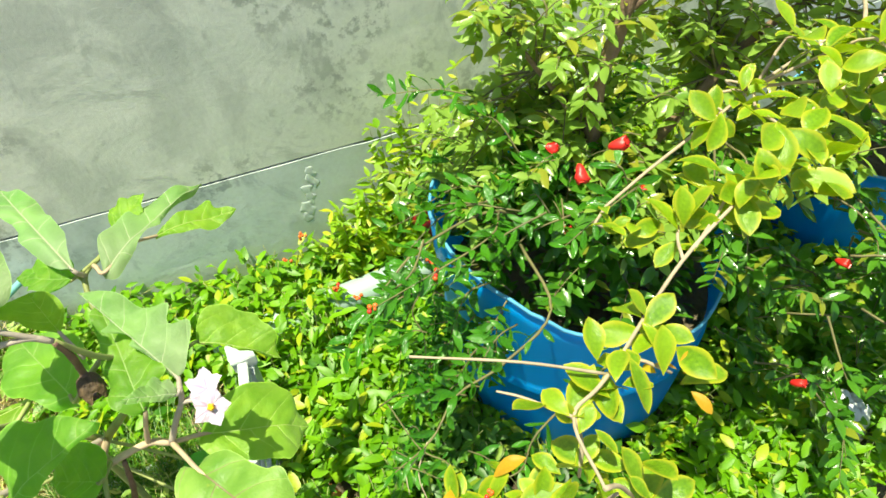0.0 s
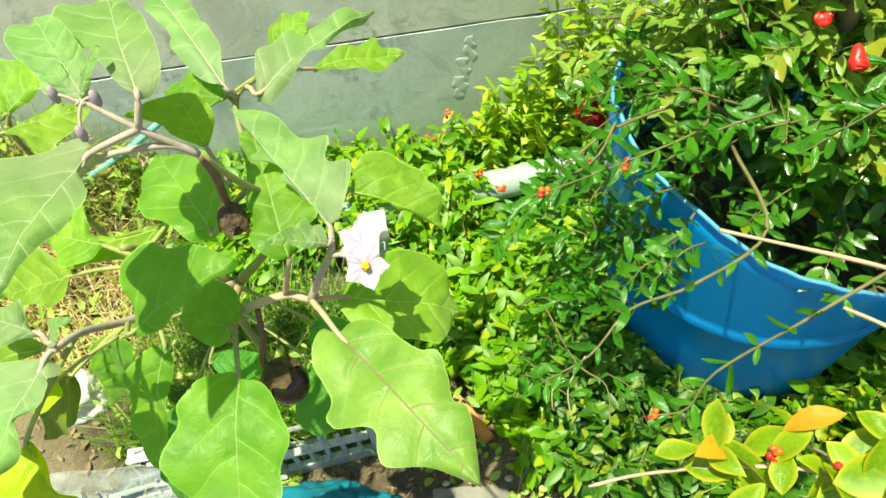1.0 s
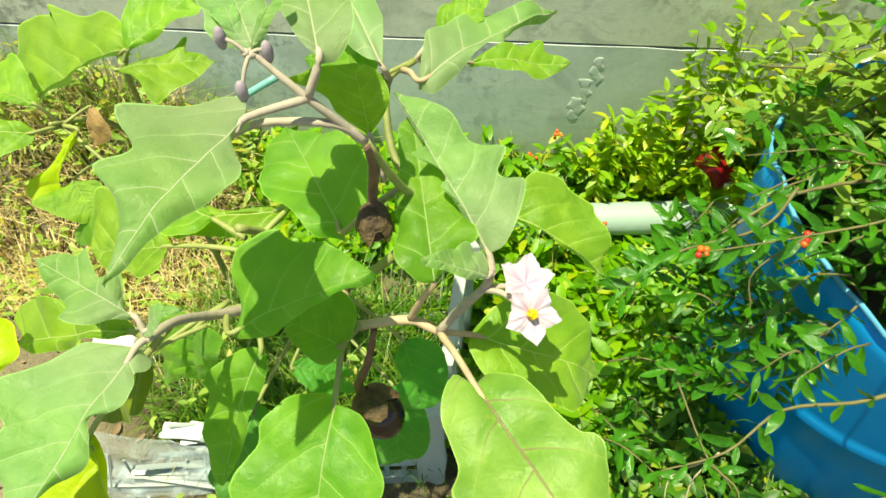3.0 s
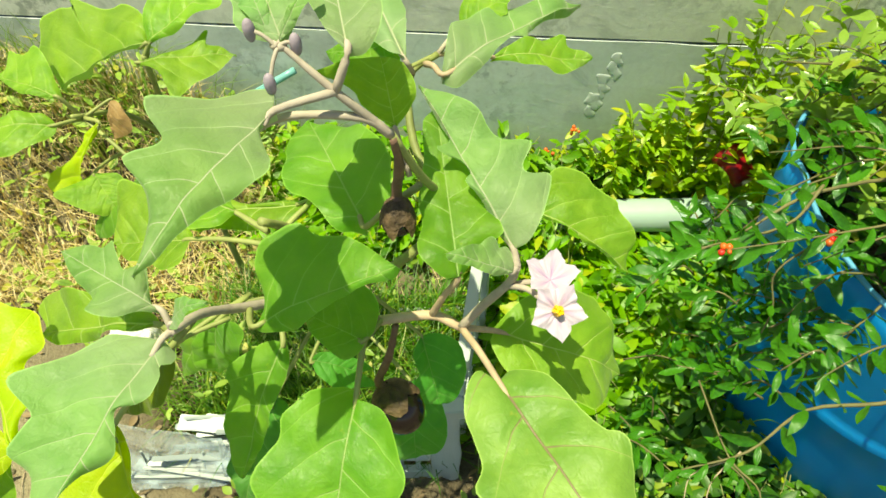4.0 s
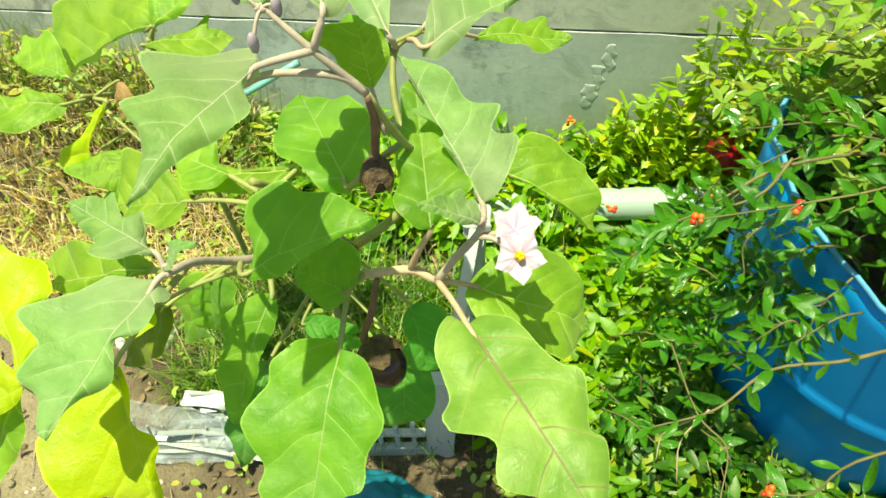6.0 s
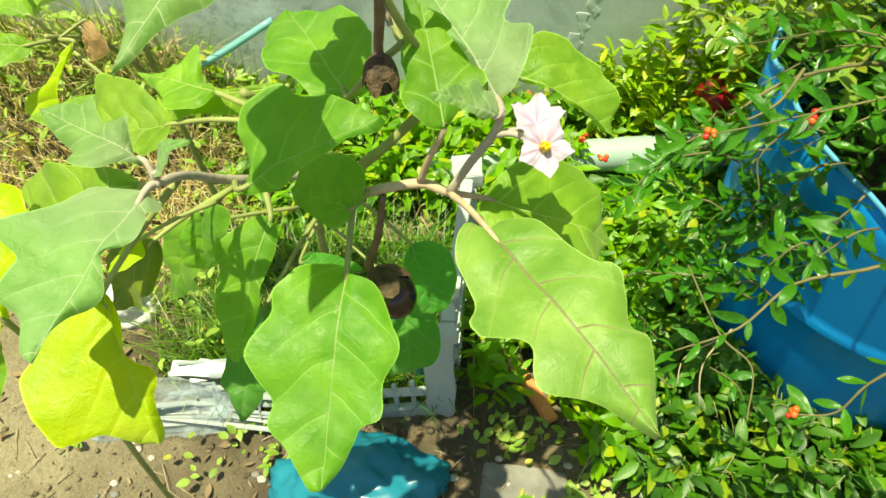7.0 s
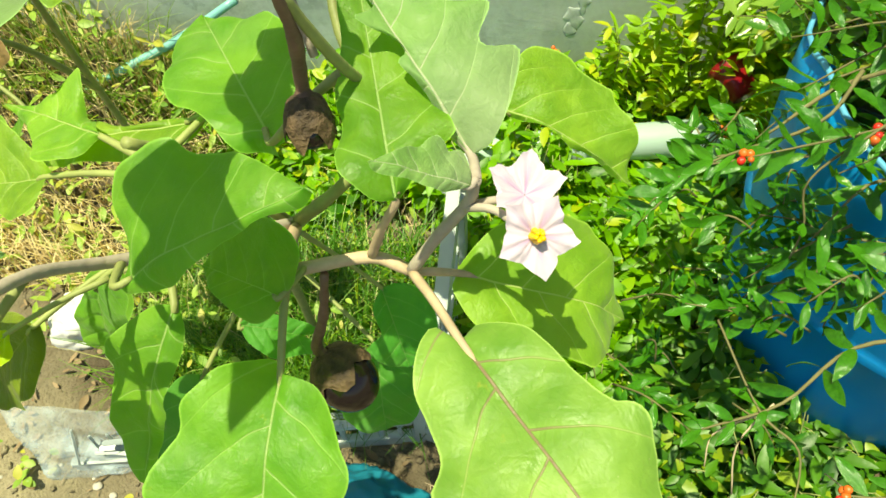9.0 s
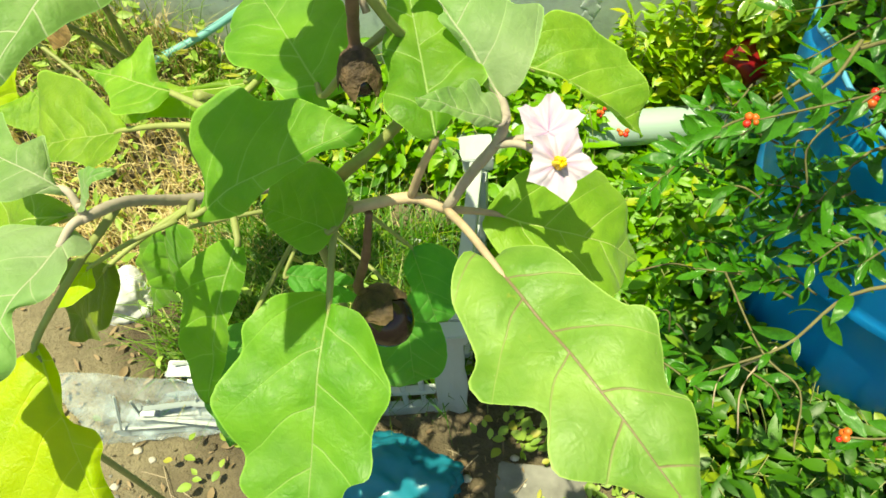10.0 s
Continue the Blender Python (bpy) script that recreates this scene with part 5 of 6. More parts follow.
n_clumps = 0
while n_clumps < 4600:
    x, y = rng.uniform(-0.95, 1.75), rng.uniform(0.35, 1.57)
    if not vine_here(x, y) or x > 1.45 + 0.25 * noise.noise((y * 6, 4, 1)) or (x > 0.35 and y < 0.52 + 0.16 * noise.noise((x * 5, 2, 6))):
        continue
    if abs(x - -0.132) < 0.045 and abs(y - 0.898) < 0.092:
        continue
    if math.hypot(x - 0.885, y - 0.67) < 0.085:
        continue
    n_clumps += 1
    h = max(0.03, 0.11 + 0.08 * noise.noise((x * 4, y * 4, 4))) * rng.uniform(0.5, 1.25)
    if math.hypot(x - POT[0], y - POT[1]) < 0.40 and y < 1.12 and rng.random() < 0.62:
        continue
    if 1.26 < y < 1.50 and -0.45 < x <= -0.04:
        h = rng.uniform(0.09, 0.19)
    if 1.20 < y < 1.47 and -0.04 < x < 0.42:
        h = min(h, 0.045 + 0.03 * rng.random())
    elif x < 0.12 and y > 1.46:
        h = rng.uniform(0.08, 0.19)
    top = Vector((x + rng.uniform(-0.03, 0.03), y + rng.uniform(-0.03, 0.03), h))
    foot = Vector((x + rng.uniform(-0.05, 0.05), min(1.57, y + rng.uniform(-0.05, 0.05)), 0))
    tube(stem_bm, [foot, foot.lerp(top, 0.5) + Vector((0, 0, 0.02)), top], 0.0012, 0.0008, 4, 2)
    for k in range(rng.randint(6, 10)):
        s = rng.uniform(0.25, 1.0)
        p = foot.lerp(top, s) + Vector((rng.uniform(-0.02, 0.02), rng.uniform(-0.02, 0.02), rng.uniform(-0.01, 0.02)))
        p.y = min(p.y, 1.565)
        l = rng.uniform(0.022, 0.052)
        vine_items.append((turned(rng, p, rng.uniform(0, 6.28), rng.uniform(-0.5, 0.7), rng.uniform(-0.7, 0.7)), l, l * rng.uniform(0.30, 0.5)))
vine = thing("ground_cover", "low bright green creeping vine with small pointed leaves", "ground cover", kind="stuff")
part("stems", stem_bm, STEM_GREEN, vine)
# vine leaves before the drum take the green with shade put into it
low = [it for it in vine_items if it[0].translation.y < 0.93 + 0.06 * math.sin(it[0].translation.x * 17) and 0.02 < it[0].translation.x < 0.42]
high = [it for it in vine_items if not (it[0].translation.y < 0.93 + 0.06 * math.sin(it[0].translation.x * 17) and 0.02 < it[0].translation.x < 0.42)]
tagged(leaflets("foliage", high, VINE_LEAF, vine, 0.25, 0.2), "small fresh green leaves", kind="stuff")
tagged(leaflets("foliage", low, VINE_SHADED, vine, 0.25, 0.2), "small leaves in a green darkened for shade", kind="stuff")


def grass_field(name, label, zone, count, h0, h1, mat, seed, bare=0.0):
    rng = random.Random(seed)
    verts, faces = [], []
    while len(faces) < count * 3:
        x, y = rng.uniform(*zone[0]), rng.uniform(*zone[1])
        if in_pot(x, y) or y > 1.575:
            continue
        if -0.70 < x + 0.08 * noise.noise((y * 5, 2, 1)) < -0.25 and y < 1.42 and rng.random() < bare:
            continue
        z = bed_height(x, y) - 0.004
        h, a, lean = rng.uniform(h0, h1), rng.uniform(0, 6.28), rng.uniform(0.2, 1.1)
        d, w = Vector((math.cos(a), math.sin(a), 0)), rng.uniform(0.0012, 0.003)
        s = Vector((-d.y, d.x, 0)) * w
        o = len(verts)
        for k, t in enumerate((0, 0.4, 0.75, 1)):
            c = Vector((x, y, z)) + d * h * lean * t * t + Vector((0, 0, h * (t - 0.3 * lean * t * t)))
            c.y = min(c.y, 1.578)
            verts += [c - s * (1 - t * 0.9), c + s * (1 - t * 0.9)]
        faces += [(o, o + 1, o + 3, o + 2), (o + 2, o + 3, o + 5, o + 4), (o + 4, o + 5, o + 7, o + 6)]
    me = bpy.data.meshes.new(name)
    me.from_pydata([tuple(v) for v in verts], [], faces)
    me.materials.append(mat)
    return tagged(new(name, me), label, "grass", kind="stuff")


grass_field("grass", "thin yellow-green weedy grass inside the crate", ((-0.84, -0.40), (0.88, 1.14)), 900, 0.05, 0.16, GRASS, 31)
grass_field("grass", "dry straw and weedy grass near the wall", ((-1.7, -0.3), (1.12, 1.57)), 6500, 0.03, 0.11, STRAW, 32, 0.93)
grass_field("grass", "tall dry weeds at the wall foot", ((-1.7, -0.45), (1.40, 1.57)), 1000, 0.08, 0.20, GRASS, 33)
# the shade under the plant is put into this grass colour
grass_field("grass", "fine grass under the aubergine, its green darkened for shade", ((-0.76, -0.27), (0.87, 1.22)), 3200, 0.04, 0.15, VINE_SHADED, 34)

# ---- crate ----
crate = thing("plastic_crate", "translucent grey-white plastic crate with slatted sides, front half broken", "crate", at=(0, 0, 0))
CX0, CX1, CY0, CY1, CH = -0.862, -0.262, 0.842, 1.19, 0.30
CORNER = Matrix.Translation((CX1, CY0, 0))
crate.matrix_basis = CORNER @ Matrix.Rotation(radians(6), 4, "Z") @ CORNER.inverted()


def box(bm, lo, hi, turn=None):
    r = bmesh.ops.create_cube(bm, size=1)
    c = (Vector(lo) + Vector(hi)) * 0.5
    d = Vector(hi) - Vector(lo)
    m = Matrix.Translation(c) @ (turn or Matrix.Identity(4)) @ Matrix.Diagonal((*d, 1))
    bmesh.ops.transform(bm, matrix=m, verts=r["verts"])


def crate_part(name, lo, hi, turn=None, label="", mat=CRATE, rough=0.0):
    """A moulded bar or plate; rough: how far its worn edges wander."""
    bm = bmesh.new()
    box(bm, lo, hi, turn)
    if rough:
        bmesh.ops.subdivide_edges(bm, edges=list(bm.edges), cuts=5, use_grid_fill=True)
        for v in bm.verts:
            v.co += Vector([rough * noise.noise(v.co * 38 + Vector((k * 5, 0, k))) for k in range(3)])
    bmesh.ops.bevel(bm, geom=[e for e in bm.edges if e.calc_face_angle(0) > 1], offset=0.0016, segments=2, affect="EDGES")
    part(name, bm, mat, crate, label, smooth=False)


crate_part("corner_post", (CX1 - 0.048, CY0, 0.0), (CX1, CY0 + 0.02, CH - 0.03), rough=0.005)
crate_part("corner_post", (CX1 - 0.018, CY0 + 0.021, 0.0), (CX1 - 0.0005, CY0 + 0.06, CH - 0.03))
SKEW = 0.062  # the side wall is pushed outwards at the back
LEAN = Matrix.Rotation(radians(-10), 4, "Z")
crate_part("corner_post", (CX1 - 0.030 + SKEW, CY1 - 0.02, 0.0), (CX1 + SKEW, CY1, CH - 0.03), rough=0.003)
crate_part("corner_post", (CX1 - 0.012 + SKEW, CY1 - 0.07, 0.0), (CX1 + SKEW, CY1 - 0.021, CH - 0.03), LEAN)
crate_part("rail", (CX0 + 0.25, CY1 - 0.012, 0), (CX1 - 0.031 + SKEW, CY1 - 0.002, 0.03))
# rim corner with its stacking hole, and the rim along the side
crate_part("rim", (CX1 - 0.062, CY0 - 0.008, CH - 0.029), (CX1 + 0.006, CY0 + 0.016, CH), label="chipped rim corner", rough=0.003)
crate_part("rim", (CX1 - 0.062, CY0 + 0.017, CH - 0.029), (CX1 - 0.042, CY0 + 0.05, CH - 0.002), rough=0.003)
crate_part("rim", (CX1 - 0.016, CY0 + 0.017, CH - 0.029), (CX1 + 0.006, CY0 + 0.05, CH - 0.001), rough=0.002)
crate_part("rim", (CX1 - 0.052, CY0 + 0.051, CH - 0.029), (CX1 + 0.006, CY0 + 0.072, CH - 0.001), rough=0.003)
crate_part("rim", (CX1 - 0.016 + SKEW * 0.5, CY0 + 0.073, CH - 0.029), (CX1 + 0.004 + SKEW * 0.5, CY1 - 0.051, CH), LEAN)
crate_part("rim", (CX1 - 0.040 + SKEW, CY1 - 0.05, CH - 0.029), (CX1 + 0.010 + SKEW, CY1 + 0.004, CH), label="white rim corner at the back", rough=0.004)
crate_part("rail", (CX0, CY0 + 0.001, 0.0), (CX1 - 0.049, CY0 + 0.014, 0.034), rough=0.002)
crate_part("rail", (-0.52, CY0 + 0.001, 0.084), (CX1 - 0.049, CY0 + 0.014, 0.096), rough=0.002)
for k in range(8):
    x = CX1 - 0.075 - 0.03 * k
    crate_part("slat", (x, CY0 + 0.003, 0.0345), (x + 0.008, CY0 + 0.012, 0.0835))
for k, top in enumerate((0.128, 0.12, 0.135, 0.108)):
    x = CX1 - 0.075 - 0.03 * k
    crate_part("slat", (x, CY0 + 0.003, 0.0965), (x + 0.008, CY0 + 0.012, top), label="slat snapped off above the rail")
for z in (0.0, 0.07, 0.14, 0.21):
    crate_part("rail", (CX1 - 0.012 + SKEW * 0.5, CY0 + 0.062, z), (CX1 - 0.002 + SKEW * 0.5, CY1 - 0.071, z + 0.018), LEAN)
for k in range(6):
    y = CY0 + 0.085 + 0.032 * k
    x = CX1 - 0.010 + 0.176 * (y - CY0)
    crate_part("slat", (x, y, 0.019), (x + 0.006, y + 0.008, CH - 0.031))
rng = random.Random(77)
for k in range(24):
    z = 0.034 + 0.0042 * k + rng.uniform(-0.005, 0.005)
    x0 = CX0 + 0.03 + 0.10 * rng.random() + 0.004 * k
    turn = Euler((0.5 * rng.random(), radians(rng.uniform(-3, 13)), radians(rng.uniform(-9, 9)))).to_matrix().to_4x4()
    crate_part("broken_slat", (x0, CY0 - 0.006 + 0.003 * k, z), (x0 + rng.uniform(0.14, 0.30), CY0 + 0.003 * k + 0.005 * rng.random(), z + rng.uniform(0.0025, 0.005)), turn, "white broken slat", SLAT)
crate_part("broken_rim", (-0.735, CY0 + 0.035, 0.128), (-0.545, CY0 + 0.062, 0.136), Euler((0.25, radians(4), radians(-5))).to_matrix().to_4x4(), "bright white snapped rim strip", CRATE, 0.003)
for k in range(11):
    x = CX0 + 0.02 + 0.034 * k + rng.uniform(-0.006, 0.006)
    turn = Euler((radians(rng.uniform(-30, -5)), radians(rng.uniform(-14, 14)), 0)).to_matrix().to_4x4()
    crate_part("broken_rib", (x, CY0 + 0.012, 0.035), (x + 0.004, CY0 + 0.017, 0.035 + rng.uniform(0.05, 0.08)), turn)


def sheet(name, mat, corners, nx, ny, amp, seed, label, category="", parent=None):
    a, b, c, d = [Vector(p) for p in corners]
    bm = bmesh.new()
    g = []
    for j in range(ny + 1):
        row = []
        for i in range(nx + 1):
            u, v = i / nx, j / ny
            p = a.lerp(b, u).lerp(d.lerp(c, u), v)
            q = Vector((u * 4, v * 4, seed))
            row.append(bm.verts.new(p + Vector((0, amp * (noise.noise(q) + 0.5 * noise.noise(q * 2.3)), amp * noise.noise(q + Vector((9, 0, 0)))))))
        g.append(row)
    for p, q in zip(g, g[1:]):
        for i in range(nx):
            bm.faces.new((p[i], p[i + 1], q[i + 1], q[i]))
    ob = link_mesh(name, bm, mat, parent)
    m = ob.modifiers.new("thick", "SOLIDIFY")
    m.thickness = 0.0012
    return tagged(ob, label, category) if category else tagged(ob, label)


def film_material():
    m, nt, b = material("clear_film")
    b.inputs["Base Color"].default_value = (0.62, 0.74, 0.79, 1)
    b.inputs["Roughness"].default_value = 0.2
    bump(nt, b, noisy(nt, 16, 4, 0.5, distort=0.8), 0.6, 0.015)
    nt.links.new(ramp(nt, noisy(nt, 18, 4), (0.36, 0.12), (0.54, 0.26), (0.66, 0.55)), b.inputs["Alpha"])
    return m


sheet("side_panel", film_material(), ((-0.90, CY0 - 0.012, 0.004), (-0.63, CY0 - 0.008, 0.006), (-0.66, CY0 + 0.03, 0.13), (-0.93, CY0 + 0.06, 0.16)), 24, 14, 0.010, 2, "buckled clear plastic side panel", parent=crate)

# ---- loose things ----


def heap(name, mat, at, size, amp, seed, label, category, fold=6.0):
    bm = bmesh.new()
    bmesh.ops.create_icosphere(bm, subdivisions=5, radius=1)
    for v in bm.verts:
        c = v.co.copy()
        n1 = noise.noise(c * 1.6 + Vector((seed, 0, 0)))
        n2 = 1 - abs(noise.noise(c * fold * 0.5 + Vector((0, seed, 0)))) * 2
        n3 = 1 - abs(noise.noise(c * fold + Vector((0, 0, seed)))) * 2
        c *= 1 + amp * (n1 + 0.35 * n2 + 0.15 * n3)
        c.z = max(c.z, -0.25)
        v.co = (c.x * size[0], c.y * size[1], (c.z + 0.25) * size[2])
    ob = link_mesh(name, bm, mat)
    ob.location = at
    return tagged(ob, label, category)


heap("plastic_bag", BAG, (-0.425, 0.705, -0.006), (0.125, 0.080, 0.060), 0.36, 4, "crumpled blue-teal plastic bag lying on the soil", "plastic bag")
heap("plastic_sack", WHITE_BAG, (0.885, 0.685, -0.006), (0.065, 0.05, 0.115), 0.3, 9, "crumpled white plastic sack among the leaves", "sack")
heap("plastic_sack", WHITE_BAG, (-0.93, 1.05, -0.006), (0.06, 0.05, 0.06), 0.3, 12, "crumpled white plastic sack behind the crate", "sack")

pipe = thing("drain_pipe", "pale green-white plastic drain pipe lying along the wall", "pipe", at=(0, 0, 0))
rod("pipe_length", [(-0.34, 1.368, 0.096), (0.0, 1.396, 0.10), (0.34, 1.425, 0.105)], 0.036, 0.036, PIPE, pipe, 20, 6, knob=0.0)
rod("pipe_socket", [(0.22, 1.414, 0.104), (0.36, 1.427, 0.105)], 0.040, 0.040, PIPE, pipe, 20, 3, "slightly wider socket end", knob=0.0)
hose = thing("garden_hose", "light turquoise plastic hose lying on the weeds", "hose", at=(0, 0, 0))
rod("hose_length", [(-0.97, 1.45, 0.20), (-0.93, 1.47, 0.215), (-0.80, 1.53, 0.25), (-0.67, 1.575, 0.31)], 0.008, 0.008, HOSE, hose, 12, 6, knob=0.0)


def lathe(name, profile, mat, m, label, category, n=32):
    bm = bmesh.new()
    rows = [[bm.verts.new((r * math.cos(2 * math.pi * i / n), r * math.sin(2 * math.pi * i / n), z)) for i in range(n)] for r, z in profile]
    for u, v in zip(rows, rows[1:]):
        for i in range(n):
            bm.faces.new((u[i], u[(i + 1) % n], v[(i + 1) % n], v[i]))
    bm.faces.new(rows[0][::-1])
    ob = link_mesh(name, bm, mat)
    ob.matrix_basis = m
    return tagged(ob, label, category)


lathe("flower_pot", [(0.03, 0), (0.036, 0.06), (0.042, 0.075), (0.042, 0.085), (0.038, 0.085), (0.033, 0.06), (0.028, 0.006)], REDBOWL, pose(0.262, 1.40, 0.225, -75, 0, 25) @ Matrix.Scale(0.8, 4), "small dark red plastic pot caught in the leaves", "flower pot")

lathe("bottle", [(0.016, 0), (0.017, 0.01), (0.017, 0.15), (0.012, 0.18), (0.007, 0.19), (0.007, 0.20), (0.002, 0.20)], BOTTLE, pose(-0.325, 0.915, 0.0, 8, 3, 0), "teal plastic bottle standing inside the broken crate", "bottle", 20)


def slab(name, mat, at, size, rz, seed, label, category):
    bm = bmesh.new()
    box(bm, (-size[0] / 2, -size[1] / 2, 0), (size[0] / 2, size[1] / 2, size[2]))
    bmesh.ops.subdivide_edges(bm, edges=list(bm.edges), cuts=4, use_grid_fill=True)
    for v in bm.verts:
        v.co += Vector([0.02 * size[0] * noise.noise(v.co * 25 + Vector((k * 7, seed, 0))) for k in range(3)])
    bmesh.ops.bevel(bm, geom=[e for e in bm.edges if e.calc_face_angle(0) > 1], offset=0.003, segments=2, affect="EDGES")
    ob = link_mesh(name, bm, mat, smooth=False)
    ob.matrix_basis = pose(*at, 0, 0, rz)
    return tagged(ob, label, category)


sheet("plastic_scrap", SCRAP, ((-1.31, 1.49, 0.27), (-1.24, 1.50, 0.265), (-1.25, 1.52, 0.295), (-1.32, 1.52, 0.295)), 8, 4, 0.006, 7, "torn green plastic scrap lying on the weeds", "plastic scrap")
slab("concrete_slab", STONE, (-0.145, 0.70, -0.012), (0.14, 0.10, 0.02), -6, 1, "flat dark grey piece of concrete in the soil", "slab")
slab("wood_strip", TERRA, (-0.132, 0.898, 0.014), (0.026, 0.165, 0.008), 30, 2, "orange-brown weathered strip of wood on the soil", "wood")

# ---- near pomegranate shoots, leaf by leaf ----


def shared_leaf(name, ratio, mat, seed, arch=0.08, shape="ov", power=1.0):
    """One small leaf, a unit long, that many leaf objects share."""
    bm = bmesh.new()
    brim = bm.verts.layers.float.new("margin")
    rows = []
    for i in range(9):
        s = i / 8
        h = (math.sin(math.pi * s ** power) ** 0.8) * ratio * 0.5
        row = []
        for v in (-1, -0.5, 0, 0.5, 1):
            z = arch * 4 * s * (1 - s) + 0.22 * abs(v) * h + 0.02 * math.sin(7 * s + seed) * v
            vert = bm.verts.new((s, v * h, z))
            vert[brim] = max(abs(v), 2 * abs(s - 0.5) ** 1.5 * 1.3)
            row.append(vert)
        rows.append(row)
    for a, b in zip(rows, rows[1:]):
        for j in range(4):
            bm.faces.new((a[j], b[j], b[j + 1], a[j + 1]))
    bmesh.ops.remove_doubles(bm, verts=bm.verts, dist=1e-4)
    me = bpy.data.meshes.new(name)
    bm.to_mesh(me)
    bm.free()
    for p in me.polygons:
        p.use_smooth = True
    me.materials.append(mat)
    return me


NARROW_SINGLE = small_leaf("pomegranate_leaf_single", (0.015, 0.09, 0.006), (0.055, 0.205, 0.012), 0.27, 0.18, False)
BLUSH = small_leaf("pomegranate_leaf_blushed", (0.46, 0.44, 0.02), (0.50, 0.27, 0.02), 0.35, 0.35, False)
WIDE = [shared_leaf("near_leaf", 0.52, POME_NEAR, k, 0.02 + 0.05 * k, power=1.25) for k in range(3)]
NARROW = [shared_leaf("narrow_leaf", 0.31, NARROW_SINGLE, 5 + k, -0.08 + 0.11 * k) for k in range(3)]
BLUSHED = shared_leaf("blushed_leaf", 0.42, BLUSH, 9, 0.1)


def put_leaf(parent, mesh, m, size):
    ob = new("leaf", mesh)
    ob.parent = parent
    ob.matrix_basis = m @ Matrix.Scale(size, 4)
    return ob


def whorl(parent, at, meshes, count, size, rng, lift=0.2):
    for k in range(count):
        az = 6.283 * k / count + rng.uniform(-0.5, 0.5)
        m = turned(rng, Vector(at) + Vector([rng.uniform(-0.014, 0.014) for _ in range(3)]), az, lift + rng.uniform(-0.9, 0.8), rng.uniform(-0.8, 0.8))
        put_leaf(parent, rng.choice(meshes), m, size * rng.uniform(0.7, 1.2))


def leafy_shoot(parent, points, r0, r1, meshes, size, gap, seed, bark=None, pairs=True, skip=0.0):
    """A bare twig with single leaves set along it in pairs."""
    rng = random.Random(seed)
    points = [Vector(p) + Vector([rng.uniform(-0.008, 0.008) for _ in range(3)]) * (0 < i < len(points) - 1) for i, p in enumerate(points)]
    rod("twig", points, r0, r1, bark or SHOOT, parent, 6, 5, knob=0.25, seed=seed)
    line = smooth_line(points, 10)
    run, total = 0.0, sum((b - a).length for a, b in zip(line, line[1:]))
    acc = 0.0
    for a, b in zip(line, line[1:]):
        d = (b - a).length
        run += d
        acc += d
        if acc < gap or run / total < skip:
            continue
        acc = 0.0
        ahead = (b - a).normalized()
        az0 = math.atan2(ahead.y, ahead.x)
        for k in (-1, 1) if pairs else (rng.choice((-1, 1)),):
            m = turned(rng, b, az0 + k * rng.uniform(0.3, 1.3), rng.uniform(-0.7, 0.8), rng.uniform(-1.1, 1.1))
            put_leaf(parent, rng.choice(meshes), m, size * rng.uniform(0.65, 1.2))


rng = random.Random(61)
N1, N2 = (0.095, 0.461, 1.019), (0.056, 0.436, 1.032)
rod("limb", [(0.85, 1.03, 0.88), (0.70, 0.86, 0.95), (0.54, 0.72, 0.962), (0.451, 0.675, 0.96), (0.325, 0.605, 0.98), (0.207, 0.54, 1.0), N1, N2, (0.047, 0.386, 1.046)], 0.0028, 0.0009, TWIG, pome, 8, 6, knob=0.25)
rod("twig", [N1, (0.04, 0.475, 1.045), (-0.024, 0.496, 1.059)], 0.0012, 0.0008, TWIG, pome, 6, 5, knob=0.3)
rod("twig", [N2, (0.035, 0.46, 1.03), (0.02, 0.468, 1.035)], 0.0013, 0.0007, TWIG, pome, 6, 4, knob=0.3)
rod("twig", [(-0.075, 0.448, 0.925), (-0.05, 0.447, 0.935), (-0.013, 0.44, 0.95), (0.021, 0.429, 0.96), (0.05, 0.40, 0.99), (0.060, 0.39, 1.02)], 0.0008, 0.0012, TWIG, pome, 6, 5, knob=0.3)
for at, count, size in ((N1, 8, 0.036), ((0.14, 0.49, 1.012), 4, 0.034), (N2, 3, 0.028), ((-0.013, 0.44, 0.95), 7, 0.030), ((0.021, 0.429, 0.962), 6, 0.030), ((0.055, 0.42, 0.985), 6, 0.032),
                        ((0.074, 0.392, 1.0), 6, 0.030), ((0.311, 0.615, 0.97), 8, 0.045), ((0.246, 0.596, 0.97), 8, 0.042), ((0.30, 0.58, 1.0), 5, 0.042), ((0.428, 0.657, 1.0), 7, 0.05), ((0.40, 0.61, 0.97), 5, 0.05), ((0.52, 0.69, 0.97), 6, 0.05)):
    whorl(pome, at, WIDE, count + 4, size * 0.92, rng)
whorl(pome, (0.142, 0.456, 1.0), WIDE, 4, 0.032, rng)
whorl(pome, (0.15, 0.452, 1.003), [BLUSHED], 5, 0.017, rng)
whorl(pome, (0.0, 0.437, 0.955), [BLUSHED], 2, 0.026, rng)
